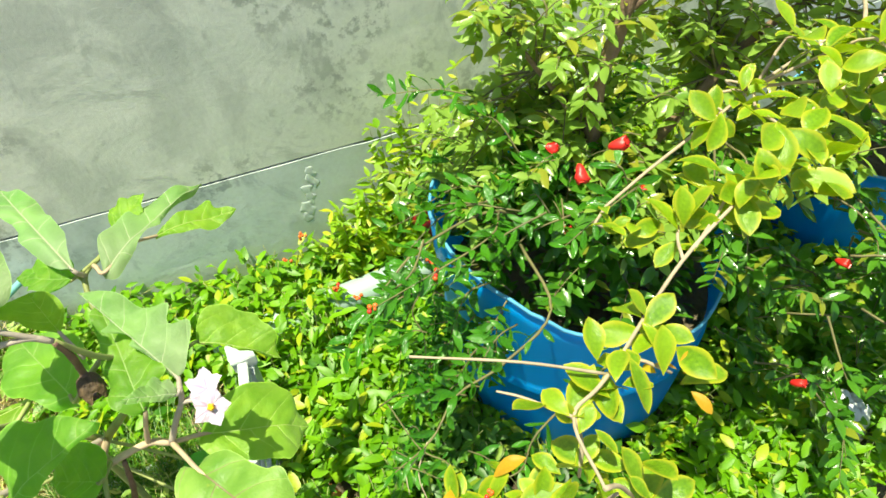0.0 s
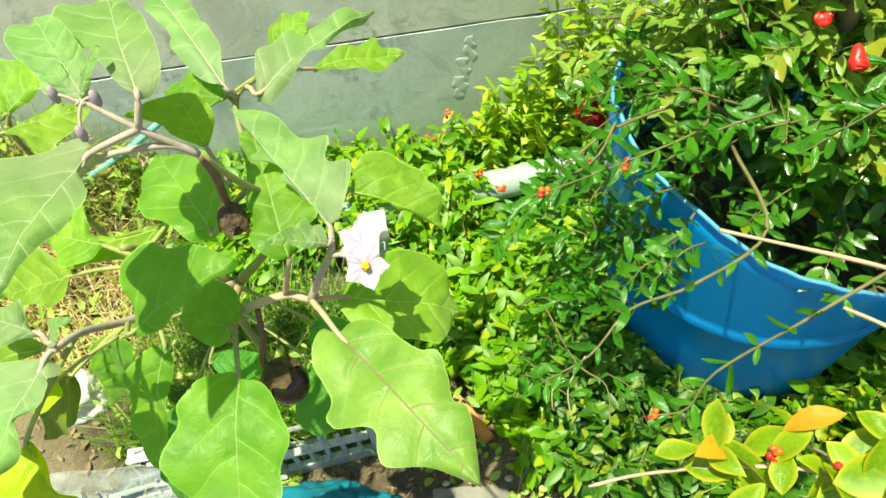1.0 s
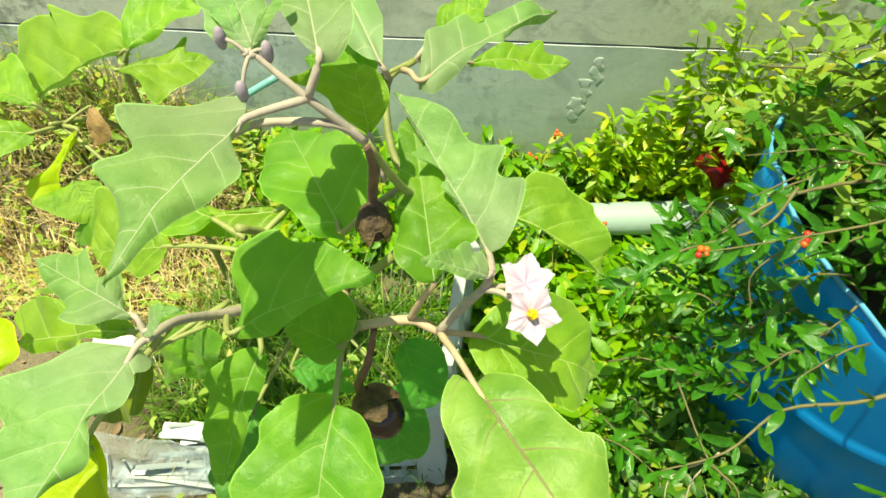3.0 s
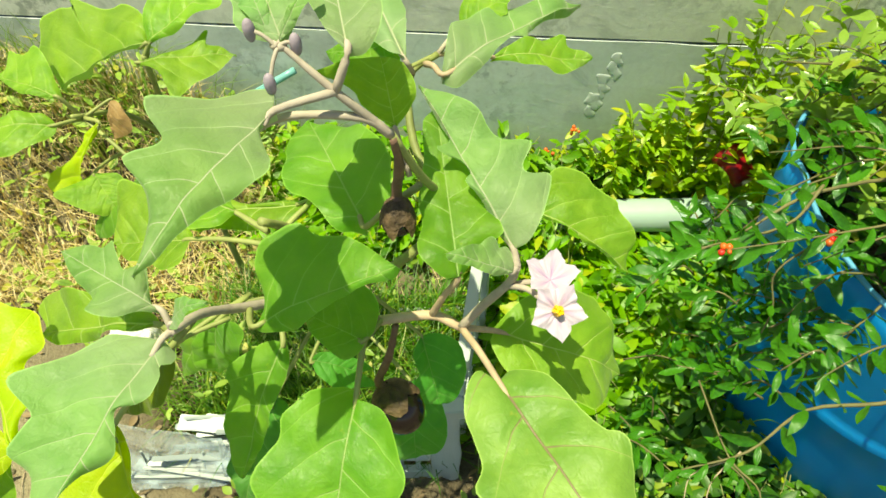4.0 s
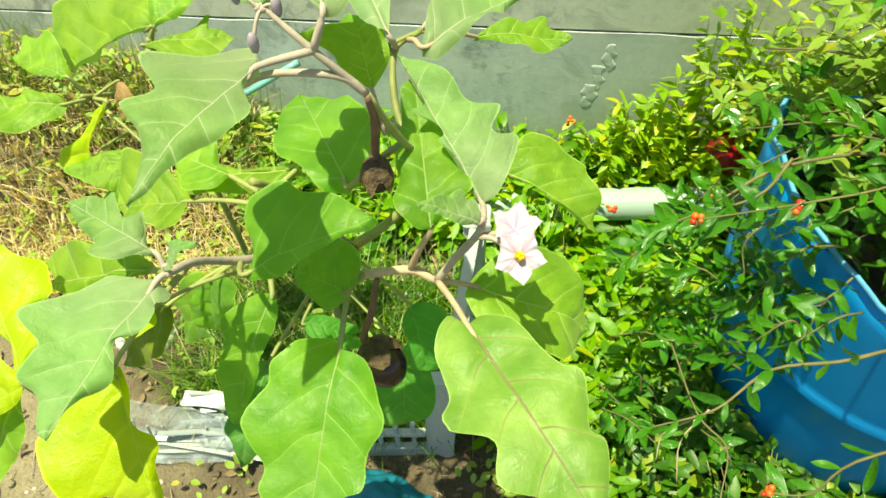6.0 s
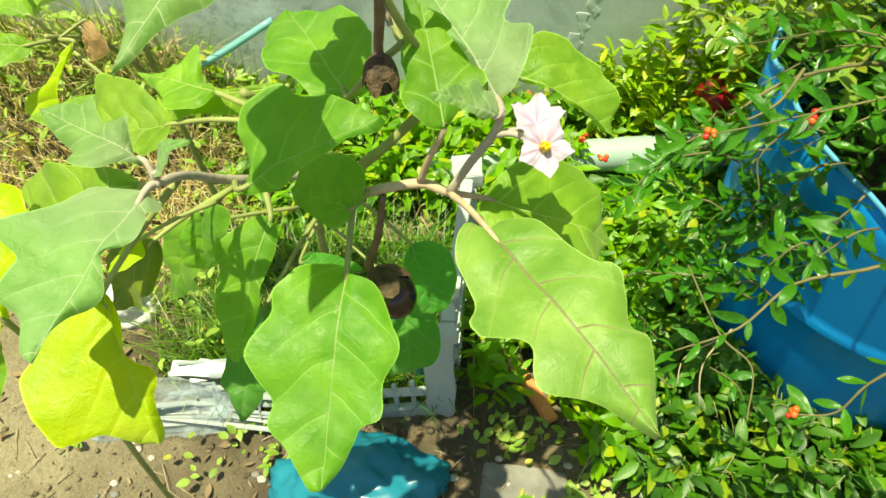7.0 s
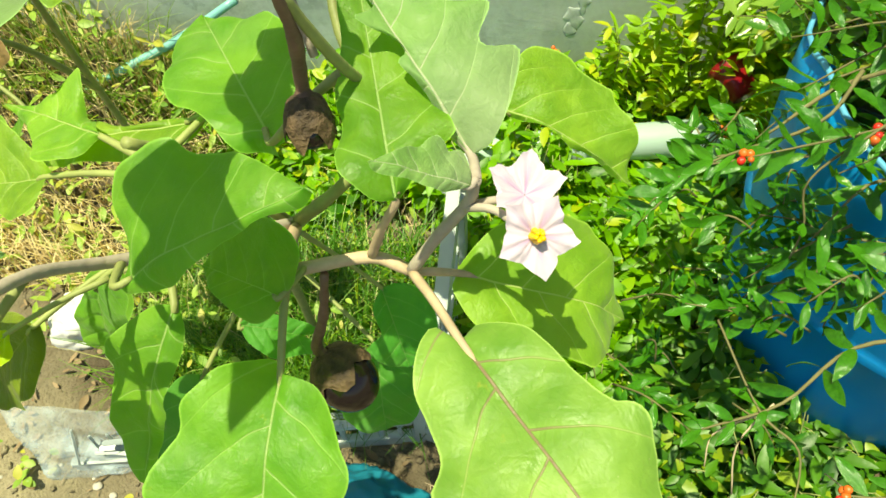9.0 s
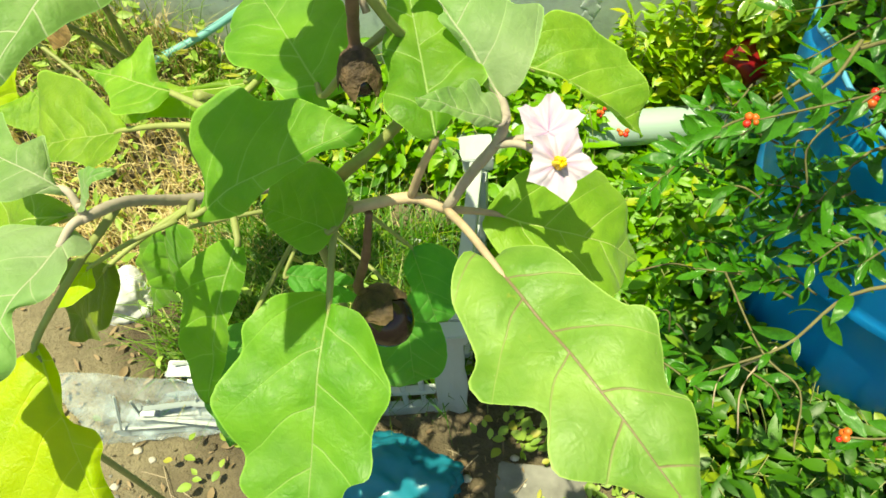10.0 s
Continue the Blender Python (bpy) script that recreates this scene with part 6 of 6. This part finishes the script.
for pts in ([(0.142, 0.456, 1.0), (0.12, 0.47, 1.01), N1], [(0.311, 0.615, 0.97), (0.28, 0.59, 0.98), (0.225, 0.55, 0.997)], [(0.246, 0.596, 0.97), (0.225, 0.57, 0.985), (0.207, 0.54, 1.0)],
            [(0.428, 0.657, 1.0), (0.40, 0.64, 0.985), (0.36, 0.625, 0.975)], [(0.52, 0.69, 0.97), (0.49, 0.69, 0.965), (0.455, 0.69, 0.96)], [(0.055, 0.42, 0.985), (0.06, 0.43, 1.01), N2], [(0.074, 0.392, 1.0), (0.06, 0.39, 1.03), (0.047, 0.386, 1.046)]):
    rod("twig", pts, 0.0012, 0.0016, TWIG, pome, 6, 3, knob=0.3)

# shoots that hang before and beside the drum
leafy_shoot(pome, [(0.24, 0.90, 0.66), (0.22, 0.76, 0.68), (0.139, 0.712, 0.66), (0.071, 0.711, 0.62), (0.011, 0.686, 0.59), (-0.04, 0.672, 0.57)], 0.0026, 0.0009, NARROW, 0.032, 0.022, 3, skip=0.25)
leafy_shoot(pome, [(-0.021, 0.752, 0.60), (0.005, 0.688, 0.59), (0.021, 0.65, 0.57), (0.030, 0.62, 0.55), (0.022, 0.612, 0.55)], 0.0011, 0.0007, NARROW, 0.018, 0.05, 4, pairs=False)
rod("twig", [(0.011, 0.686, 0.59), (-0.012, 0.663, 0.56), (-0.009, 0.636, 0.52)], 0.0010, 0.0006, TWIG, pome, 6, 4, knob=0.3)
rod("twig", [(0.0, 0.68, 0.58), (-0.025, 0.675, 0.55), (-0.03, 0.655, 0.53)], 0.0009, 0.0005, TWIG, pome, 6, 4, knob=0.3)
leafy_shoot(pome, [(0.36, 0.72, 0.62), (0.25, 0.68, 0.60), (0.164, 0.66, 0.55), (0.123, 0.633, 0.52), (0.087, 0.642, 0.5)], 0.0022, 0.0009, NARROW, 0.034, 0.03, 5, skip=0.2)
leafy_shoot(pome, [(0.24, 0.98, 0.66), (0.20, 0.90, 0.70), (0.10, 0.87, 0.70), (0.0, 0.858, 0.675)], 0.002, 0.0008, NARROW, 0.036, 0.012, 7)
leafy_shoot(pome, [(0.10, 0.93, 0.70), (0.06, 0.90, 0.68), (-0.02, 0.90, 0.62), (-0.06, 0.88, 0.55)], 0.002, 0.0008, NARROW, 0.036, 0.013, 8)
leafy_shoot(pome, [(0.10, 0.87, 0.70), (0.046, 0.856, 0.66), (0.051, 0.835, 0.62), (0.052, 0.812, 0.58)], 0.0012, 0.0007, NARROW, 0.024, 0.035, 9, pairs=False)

# dense shoots over the upper edge of the drum
rng = random.Random(303)
for k in range(26):
    a = Vector((rng.uniform(0.22, 0.50), rng.uniform(0.86, 1.16), rng.uniform(0.60, 0.74)))
    d = Vector((rng.uniform(-0.20, -0.02), rng.uniform(-0.10, 0.08), rng.uniform(-0.10, 0.05)))
    if a.x > 0.36:
        d.x = rng.uniform(-0.16, 0.12)
    e = a + d
    e.y = max(e.y, 0.82)
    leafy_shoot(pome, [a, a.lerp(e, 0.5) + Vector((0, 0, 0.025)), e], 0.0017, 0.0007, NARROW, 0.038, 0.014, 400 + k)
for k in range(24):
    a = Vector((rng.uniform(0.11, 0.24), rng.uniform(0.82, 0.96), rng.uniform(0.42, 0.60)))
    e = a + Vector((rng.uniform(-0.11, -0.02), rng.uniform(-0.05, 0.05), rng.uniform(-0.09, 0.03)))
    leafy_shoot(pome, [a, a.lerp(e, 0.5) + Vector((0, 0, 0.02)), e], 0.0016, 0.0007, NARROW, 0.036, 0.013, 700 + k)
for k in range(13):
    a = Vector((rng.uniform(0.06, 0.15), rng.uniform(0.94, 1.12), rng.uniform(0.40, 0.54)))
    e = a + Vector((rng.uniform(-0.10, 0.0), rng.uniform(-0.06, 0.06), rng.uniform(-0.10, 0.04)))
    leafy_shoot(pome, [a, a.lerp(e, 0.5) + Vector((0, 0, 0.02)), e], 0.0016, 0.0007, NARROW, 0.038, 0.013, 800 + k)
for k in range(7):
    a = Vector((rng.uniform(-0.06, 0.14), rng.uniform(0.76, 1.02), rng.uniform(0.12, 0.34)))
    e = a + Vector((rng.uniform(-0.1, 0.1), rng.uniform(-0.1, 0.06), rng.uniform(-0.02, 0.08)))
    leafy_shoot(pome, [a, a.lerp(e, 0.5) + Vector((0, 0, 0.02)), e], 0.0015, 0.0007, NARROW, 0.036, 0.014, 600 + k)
# larger sunlit leaves high on the near side
for at, count, size in (((0.36, 0.63, 1.02), 5, 0.05), ((0.47, 0.72, 1.02), 5, 0.055), ((0.50, 0.66, 1.04), 5, 0.055), ((0.36, 0.70, 0.99), 5, 0.045), ((0.56, 0.74, 0.99), 6, 0.05), ((0.42, 0.74, 0.97), 6, 0.04), ((0.20, 0.62, 0.96), 4, 0.03), ((0.60, 0.62, 1.0), 5, 0.05)):
    whorl(pome, at, WIDE, count + 4, size * 0.82, rng, 0.0)
    rod("twig", [at, Vector(at) + Vector((0.02, 0.05, -0.02)), (0.455, 0.76, 0.955)], 0.0012, 0.002, TWIG, pome, 6, 3, knob=0.3)


def blossom(parent, at, way, r, seed):
    """Waxy red calyx tube that opens into a crown of points with crumpled petals."""
    rng = random.Random(seed)
    bm = bmesh.new()
    n, rows = 18, []
    for k, (s, w) in enumerate(((0, 0.25), (0.2, 0.6), (0.5, 0.75), (0.8, 0.85), (1.0, 0.9), (1.12, 0.6), (1.16, 0.2))):
        rows.append([bm.verts.new((r * w * math.cos(6.2832 * i / n), r * w * math.sin(6.2832 * i / n), r * 2.4 * s + (0.5 * r * abs(math.sin(3 * 6.2832 * i / n / 2)) if k == 4 else 0))) for i in range(n)])
    for u, v in zip(rows, rows[1:]):
        for i in range(n):
            bm.faces.new((u[i], u[(i + 1) % n], v[(i + 1) % n], v[i]))
    bm.faces.new(rows[0][::-1])
    bm.faces.new(rows[-1])
    for row in rows[3:]:
        for v in row:
            v.co += Vector((noise.noise(v.co * 90 + Vector((seed, 0, 0))), noise.noise(v.co * 90 + Vector((0, seed, 0))), noise.noise(v.co * 110))) * r * 0.5
    for i in range(6):
        a = i * 1.047 + rng.uniform(-0.2, 0.2)
        d = Vector((math.cos(a), math.sin(a), 0))
        e = Vector((-d.y, d.x, 0))
        vs = [bm.verts.new(d * r * p + e * r * q + Vector((0, 0, r * z + r * rng.uniform(-0.15, 0.15)))) for p, q, z in ((0.3, -0.3, 2.0), (0.3, 0.3, 2.0), (0.8, 0.5, 2.9), (0.8, -0.5, 2.9))]
        bm.faces.new(vs)
    ob = part("blossom", bm, RED, parent, "waxy scarlet blossom")
    ob.matrix_basis = Matrix.Translation(at) @ Vector(way).to_track_quat("Z", "Y").to_matrix().to_4x4()


for k, (at, way, r) in enumerate((((0.282, 0.885, 0.837), (-0.5, -0.5, 0.6), 0.0085), ((0.290, 0.840, 0.843), (-0.1, -0.7, -0.5), 0.0085), ((0.318, 0.822, 0.872), (0.6, -0.4, 0.4), 0.0085), ((0.50, 0.98, 0.62), (-0.3, -0.8, 0.2), 0.009),
                                  ((0.44, 1.0, 0.52), (-0.6, -0.6, 0.0), 0.009), ((0.62, 0.66, 0.40), (0.4, -0.6, 0.5), 0.0085), ((0.80, 0.80, 0.48), (0.2, -0.8, 0.3), 0.0085))):
    blossom(pome, at, way, r, 70 + k)


def bud_spray(parent, at, count, seed, size=1.0):
    rng = random.Random(seed)
    at = Vector(at)
    for _ in range(count):
        p = at + Vector([rng.uniform(-0.009, 0.009) * size for _ in range(3)])
        bm = bmesh.new()
        bmesh.ops.create_icosphere(bm, subdivisions=2, radius=1)
        r = rng.uniform(0.003, 0.0048) * size
        for v in bm.verts:
            v.co = p + v.co * r * (1 + 0.25 * max(0, v.co.z))
        part("flower_bud", bm, ORANGE if rng.random() < 0.6 else RED, parent, "small orange-red bud")
    rod("bud_stalk", [at + Vector((0, 0, -0.004)), at + Vector((0.01, 0.012, -0.02)), at + Vector((0.015, 0.03, -0.05))], 0.0009, 0.0008, TWIG, parent, 5, 3)


lantana = thing("wild_shrub", "straggly creeping shrub with tiny clusters of orange-red buds", "shrub")
for k, at in enumerate(((-0.003, 0.858, 0.675), (0.087, 0.642, 0.505), (0.0, 0.437, 0.965), (0.021, 0.425, 0.972), (0.10, 0.87, 0.69), (0.35, 0.95, 0.60))):
    bud_spray(pome, at, 5, 90 + k, 0.4 if at[2] > 0.9 else 0.8)
for k, at in enumerate(((-0.062, 1.56, 0.19), (-0.02, 1.34, 0.20), (0.20, 1.30, 0.24), (-0.115, 1.52, 0.17), (0.02, 1.33, 0.17))):
    bud_spray(lantana, at, 5, 120 + k)

# taller sprays of the creeper against the wall
rng = random.Random(8)
spray = thing("creeper_shoots", "upright yellow-green creeper shoots before the wall", "plant", kind="stuff")
items, bm = [], bmesh.new()
for k in range(430):
    x = rng.uniform(0.02, 1.05) if k % 3 else rng.uniform(0.30, 0.95)
    y = rng.uniform(1.47, 1.55) if k % 3 else rng.uniform(1.30, 1.50)
    if in_pot(x, y):
        continue
    h = rng.uniform(0.14, 0.24) + 0.36 * max(0.0, min(1.0, x / 0.22)) * rng.random() ** 1.5
    a, b = Vector((x, y, 0.0)), Vector((x + rng.uniform(-0.08, 0.08), min(1.56, y + rng.uniform(-0.06, 0.03)), h))
    tube(bm, [a, a.lerp(b, 0.5) + Vector((0, 0, 0.02)), b], 0.0013, 0.0007, 4, 3)
    leafy_twig([a.lerp(b, 0.3), a.lerp(b, 0.65), b], rng, items, 0.012, 0.036, 0.36, -0.2)
part("stems", bm, STEM_GREEN, spray)
tagged(leaflets("foliage", items, SPRAY_LEAF, spray, 0.3, 0.2), "narrow yellow-green leaves", kind="stuff")

# weeds, litter and pebbles
rng = random.Random(14)
weed_items, dry_items = [], []
for _ in range(2500):
    x, y = rng.uniform(-1.65, -0.2), rng.uniform(1.02, 1.57)
    if -0.84 < x < -0.25 and y < 1.16:
        continue
    if noise.noise((x * 4, y * 4, 8)) < -0.25 or (x > -0.66 and y < 1.36 and rng.random() < 0.75):
        continue
    p = Vector((x, y, bed_height(x, y) + rng.uniform(0.01, 0.06) + (rng.uniform(0, 0.07) if y > 1.38 else 0)))
    l = rng.uniform(0.014, 0.038)
    weed_items.append((turned(rng, p, rng.uniform(0, 6.28), rng.uniform(-0.5, 0.7), rng.uniform(-0.7, 0.7)), l, l * rng.uniform(0.22, 0.5)))
for _ in range(170):
    x, y = rng.uniform(-0.82, -0.40), rng.uniform(0.87, 1.13)
    l = rng.uniform(0.012, 0.03)
    weed_items.append((turned(rng, Vector((x, y, rng.uniform(0.01, 0.10))), rng.uniform(0, 6.28), rng.uniform(-0.3, 0.6), 0), l, l * 0.45))
for cx, cy, n in ((-0.62, 0.78, 12), (-0.70, 0.72, 8), (-0.13, 0.79, 26), (-0.05, 0.70, 22), (-0.92, 0.78, 12), (-0.20, 0.80, 22)):
    for _ in range(n):
        p = Vector((cx + rng.gauss(0, 0.03), cy + rng.gauss(0, 0.02), rng.uniform(0.008, 0.04)))
        l = rng.uniform(0.01, 0.026)
        weed_items.append((turned(rng, p, rng.uniform(0, 6.28), rng.uniform(-0.2, 0.6), rng.uniform(-0.3, 0.3)), l, l * 0.6))
for _ in range(1200):
    x, y = rng.uniform(-1.6, 0.2), rng.uniform(0.45, 1.55)
    if y < 0.82 and rng.random() < 0.35:
        continue
    l = rng.uniform(0.006, 0.03)
    dry_items.append((turned(rng, Vector((x, y, bed_height(x, y) + 0.006)), rng.uniform(0, 6.28), rng.uniform(-0.15, 0.25), rng.uniform(-0.5, 0.5)), l, l * rng.uniform(0.08, 0.5)))
for _ in range(420):
    x, y = rng.uniform(-0.85, 0.05), rng.uniform(0.55, 0.87)
    l = rng.uniform(0.004, 0.015)
    dry_items.append((turned(rng, Vector((x, y, bed_height(x, y) + 0.005)), rng.uniform(0, 6.28), rng.uniform(-0.2, 0.4), rng.uniform(-0.8, 0.8)), l, l * rng.uniform(0.06, 0.4)))
for _ in range(11):
    cx, cy = rng.uniform(-0.75, 0.0), rng.uniform(0.68, 0.86)
    for _ in range(rng.randint(6, 14)):
        p = Vector((cx + rng.gauss(0, 0.014), cy + rng.gauss(0, 0.012), rng.uniform(0.006, 0.03)))
        l = rng.uniform(0.012, 0.03)
        weed_items.append((turned(rng, p, rng.uniform(0, 6.28), rng.uniform(-0.2, 0.8), rng.uniform(-0.3, 0.3)), l, l * 0.4))
tagged(leaflets("weeds", weed_items, WEED_LEAF), "tiny green weeds growing from the soil", "weeds", kind="stuff")
tagged(leaflets("leaf_litter", dry_items, DRY, None, 0.3, -0.2), "dry brown leaf litter and straw on the soil", "litter", kind="stuff")


def pebble(at, r, seed, mat):
    bm = bmesh.new()
    bmesh.ops.create_icosphere(bm, subdivisions=2, radius=1)
    for v in bm.verts:
        c = v.co * (1 + 0.25 * noise.noise(v.co * 1.4 + Vector((seed, 0, 0))))
        v.co = Vector((c.x * r, c.y * r * 0.8, c.z * r * 0.6))
    ob = link_mesh("pebble", bm, mat)
    ob.location = (at[0], at[1], bed_height(*at) + r * 0.25)
    tagged(ob, "small pale pebble on the soil", "pebble", "pebbles on the soil")


stick_bm = bmesh.new()
for _ in range(260):
    x, y = rng.uniform(-1.5, 0.15), rng.uniform(0.5, 0.86) if rng.random() < 0.6 else rng.uniform(1.1, 1.55)
    a, ln = rng.uniform(0, 6.28), rng.uniform(0.015, 0.07)
    p, q = Vector((x, y, bed_height(x, y) + 0.003)), Vector((x + ln * math.cos(a), min(1.56, y + ln * math.sin(a)), 0))
    q.z = bed_height(q.x, q.y) + rng.uniform(0.003, 0.012)
    tube(stick_bm, [p, p.lerp(q, 0.5) + Vector((0, 0, 0.003)), q], 0.0012, 0.0006, 4, 2)
tagged(link_mesh("dry_stems", stick_bm, TWIG), "thin dry stems and straw scattered on the soil", "litter", kind="stuff")
clod_bm = bmesh.new()
for _ in range(500):
    x, y, r = rng.uniform(-1.2, 0.1), rng.uniform(0.5, 0.86), 0.002 + 0.008 * rng.random() ** 3
    m = Matrix.Translation((x, y, bed_height(x, y) + r * 0.3)) @ Euler([rng.uniform(0, 6) for _ in range(3)]).to_matrix().to_4x4() @ Matrix.Diagonal((r, r * rng.uniform(0.6, 1), r * rng.uniform(0.5, 0.9), 1))
    bmesh.ops.create_icosphere(clod_bm, subdivisions=1, radius=1, matrix=m)
tagged(link_mesh("soil_crumbs", clod_bm, SOIL), "small brown crumbs of earth", "soil", kind="stuff")

for k in range(46):
    x, y = rng.uniform(-1.05, 0.0), rng.uniform(0.55, 0.82)
    if -0.54 < x < -0.28 and 0.62 < y < 0.80:
        continue
    pebble((x, y), rng.uniform(0.003, 0.009), k, PEBBLE if k % 3 else STONE)

# long grass blades in the front bed
bm = bmesh.new()
tuft = thing("grass_tuft", "tuft of broad arching grass blades beside the drum", "grass")
for k in range(16):
    a = Vector((0.20 + rng.uniform(-0.03, 0.03), 0.66 + rng.uniform(-0.03, 0.03), 0.0))
    d = Vector((math.cos(k * 0.9), math.sin(k * 0.9), 0))
    ln = rng.uniform(0.10, 0.2)
    bm = bmesh.new()
    side = Vector((-d.y, d.x, 0)) * rng.uniform(0.004, 0.007)
    prev = None
    for j in range(8):
        t = j / 7
        c = a + d * ln * t + Vector((0, 0, ln * 0.8 * (t - 0.75 * t * t)))
        w = side * (1 - t ** 2) ** 0.8 + side * 0.02
        cur = (bm.verts.new(c - w), bm.verts.new(c + Vector((0, 0, -0.002))), bm.verts.new(c + w))
        if prev:
            bm.faces.new((prev[0], prev[1], cur[1], cur[0]))
            bm.faces.new((prev[1], prev[2], cur[2], cur[1]))
        prev = cur
    part("blade", bm, NARROW_SINGLE, tuft)
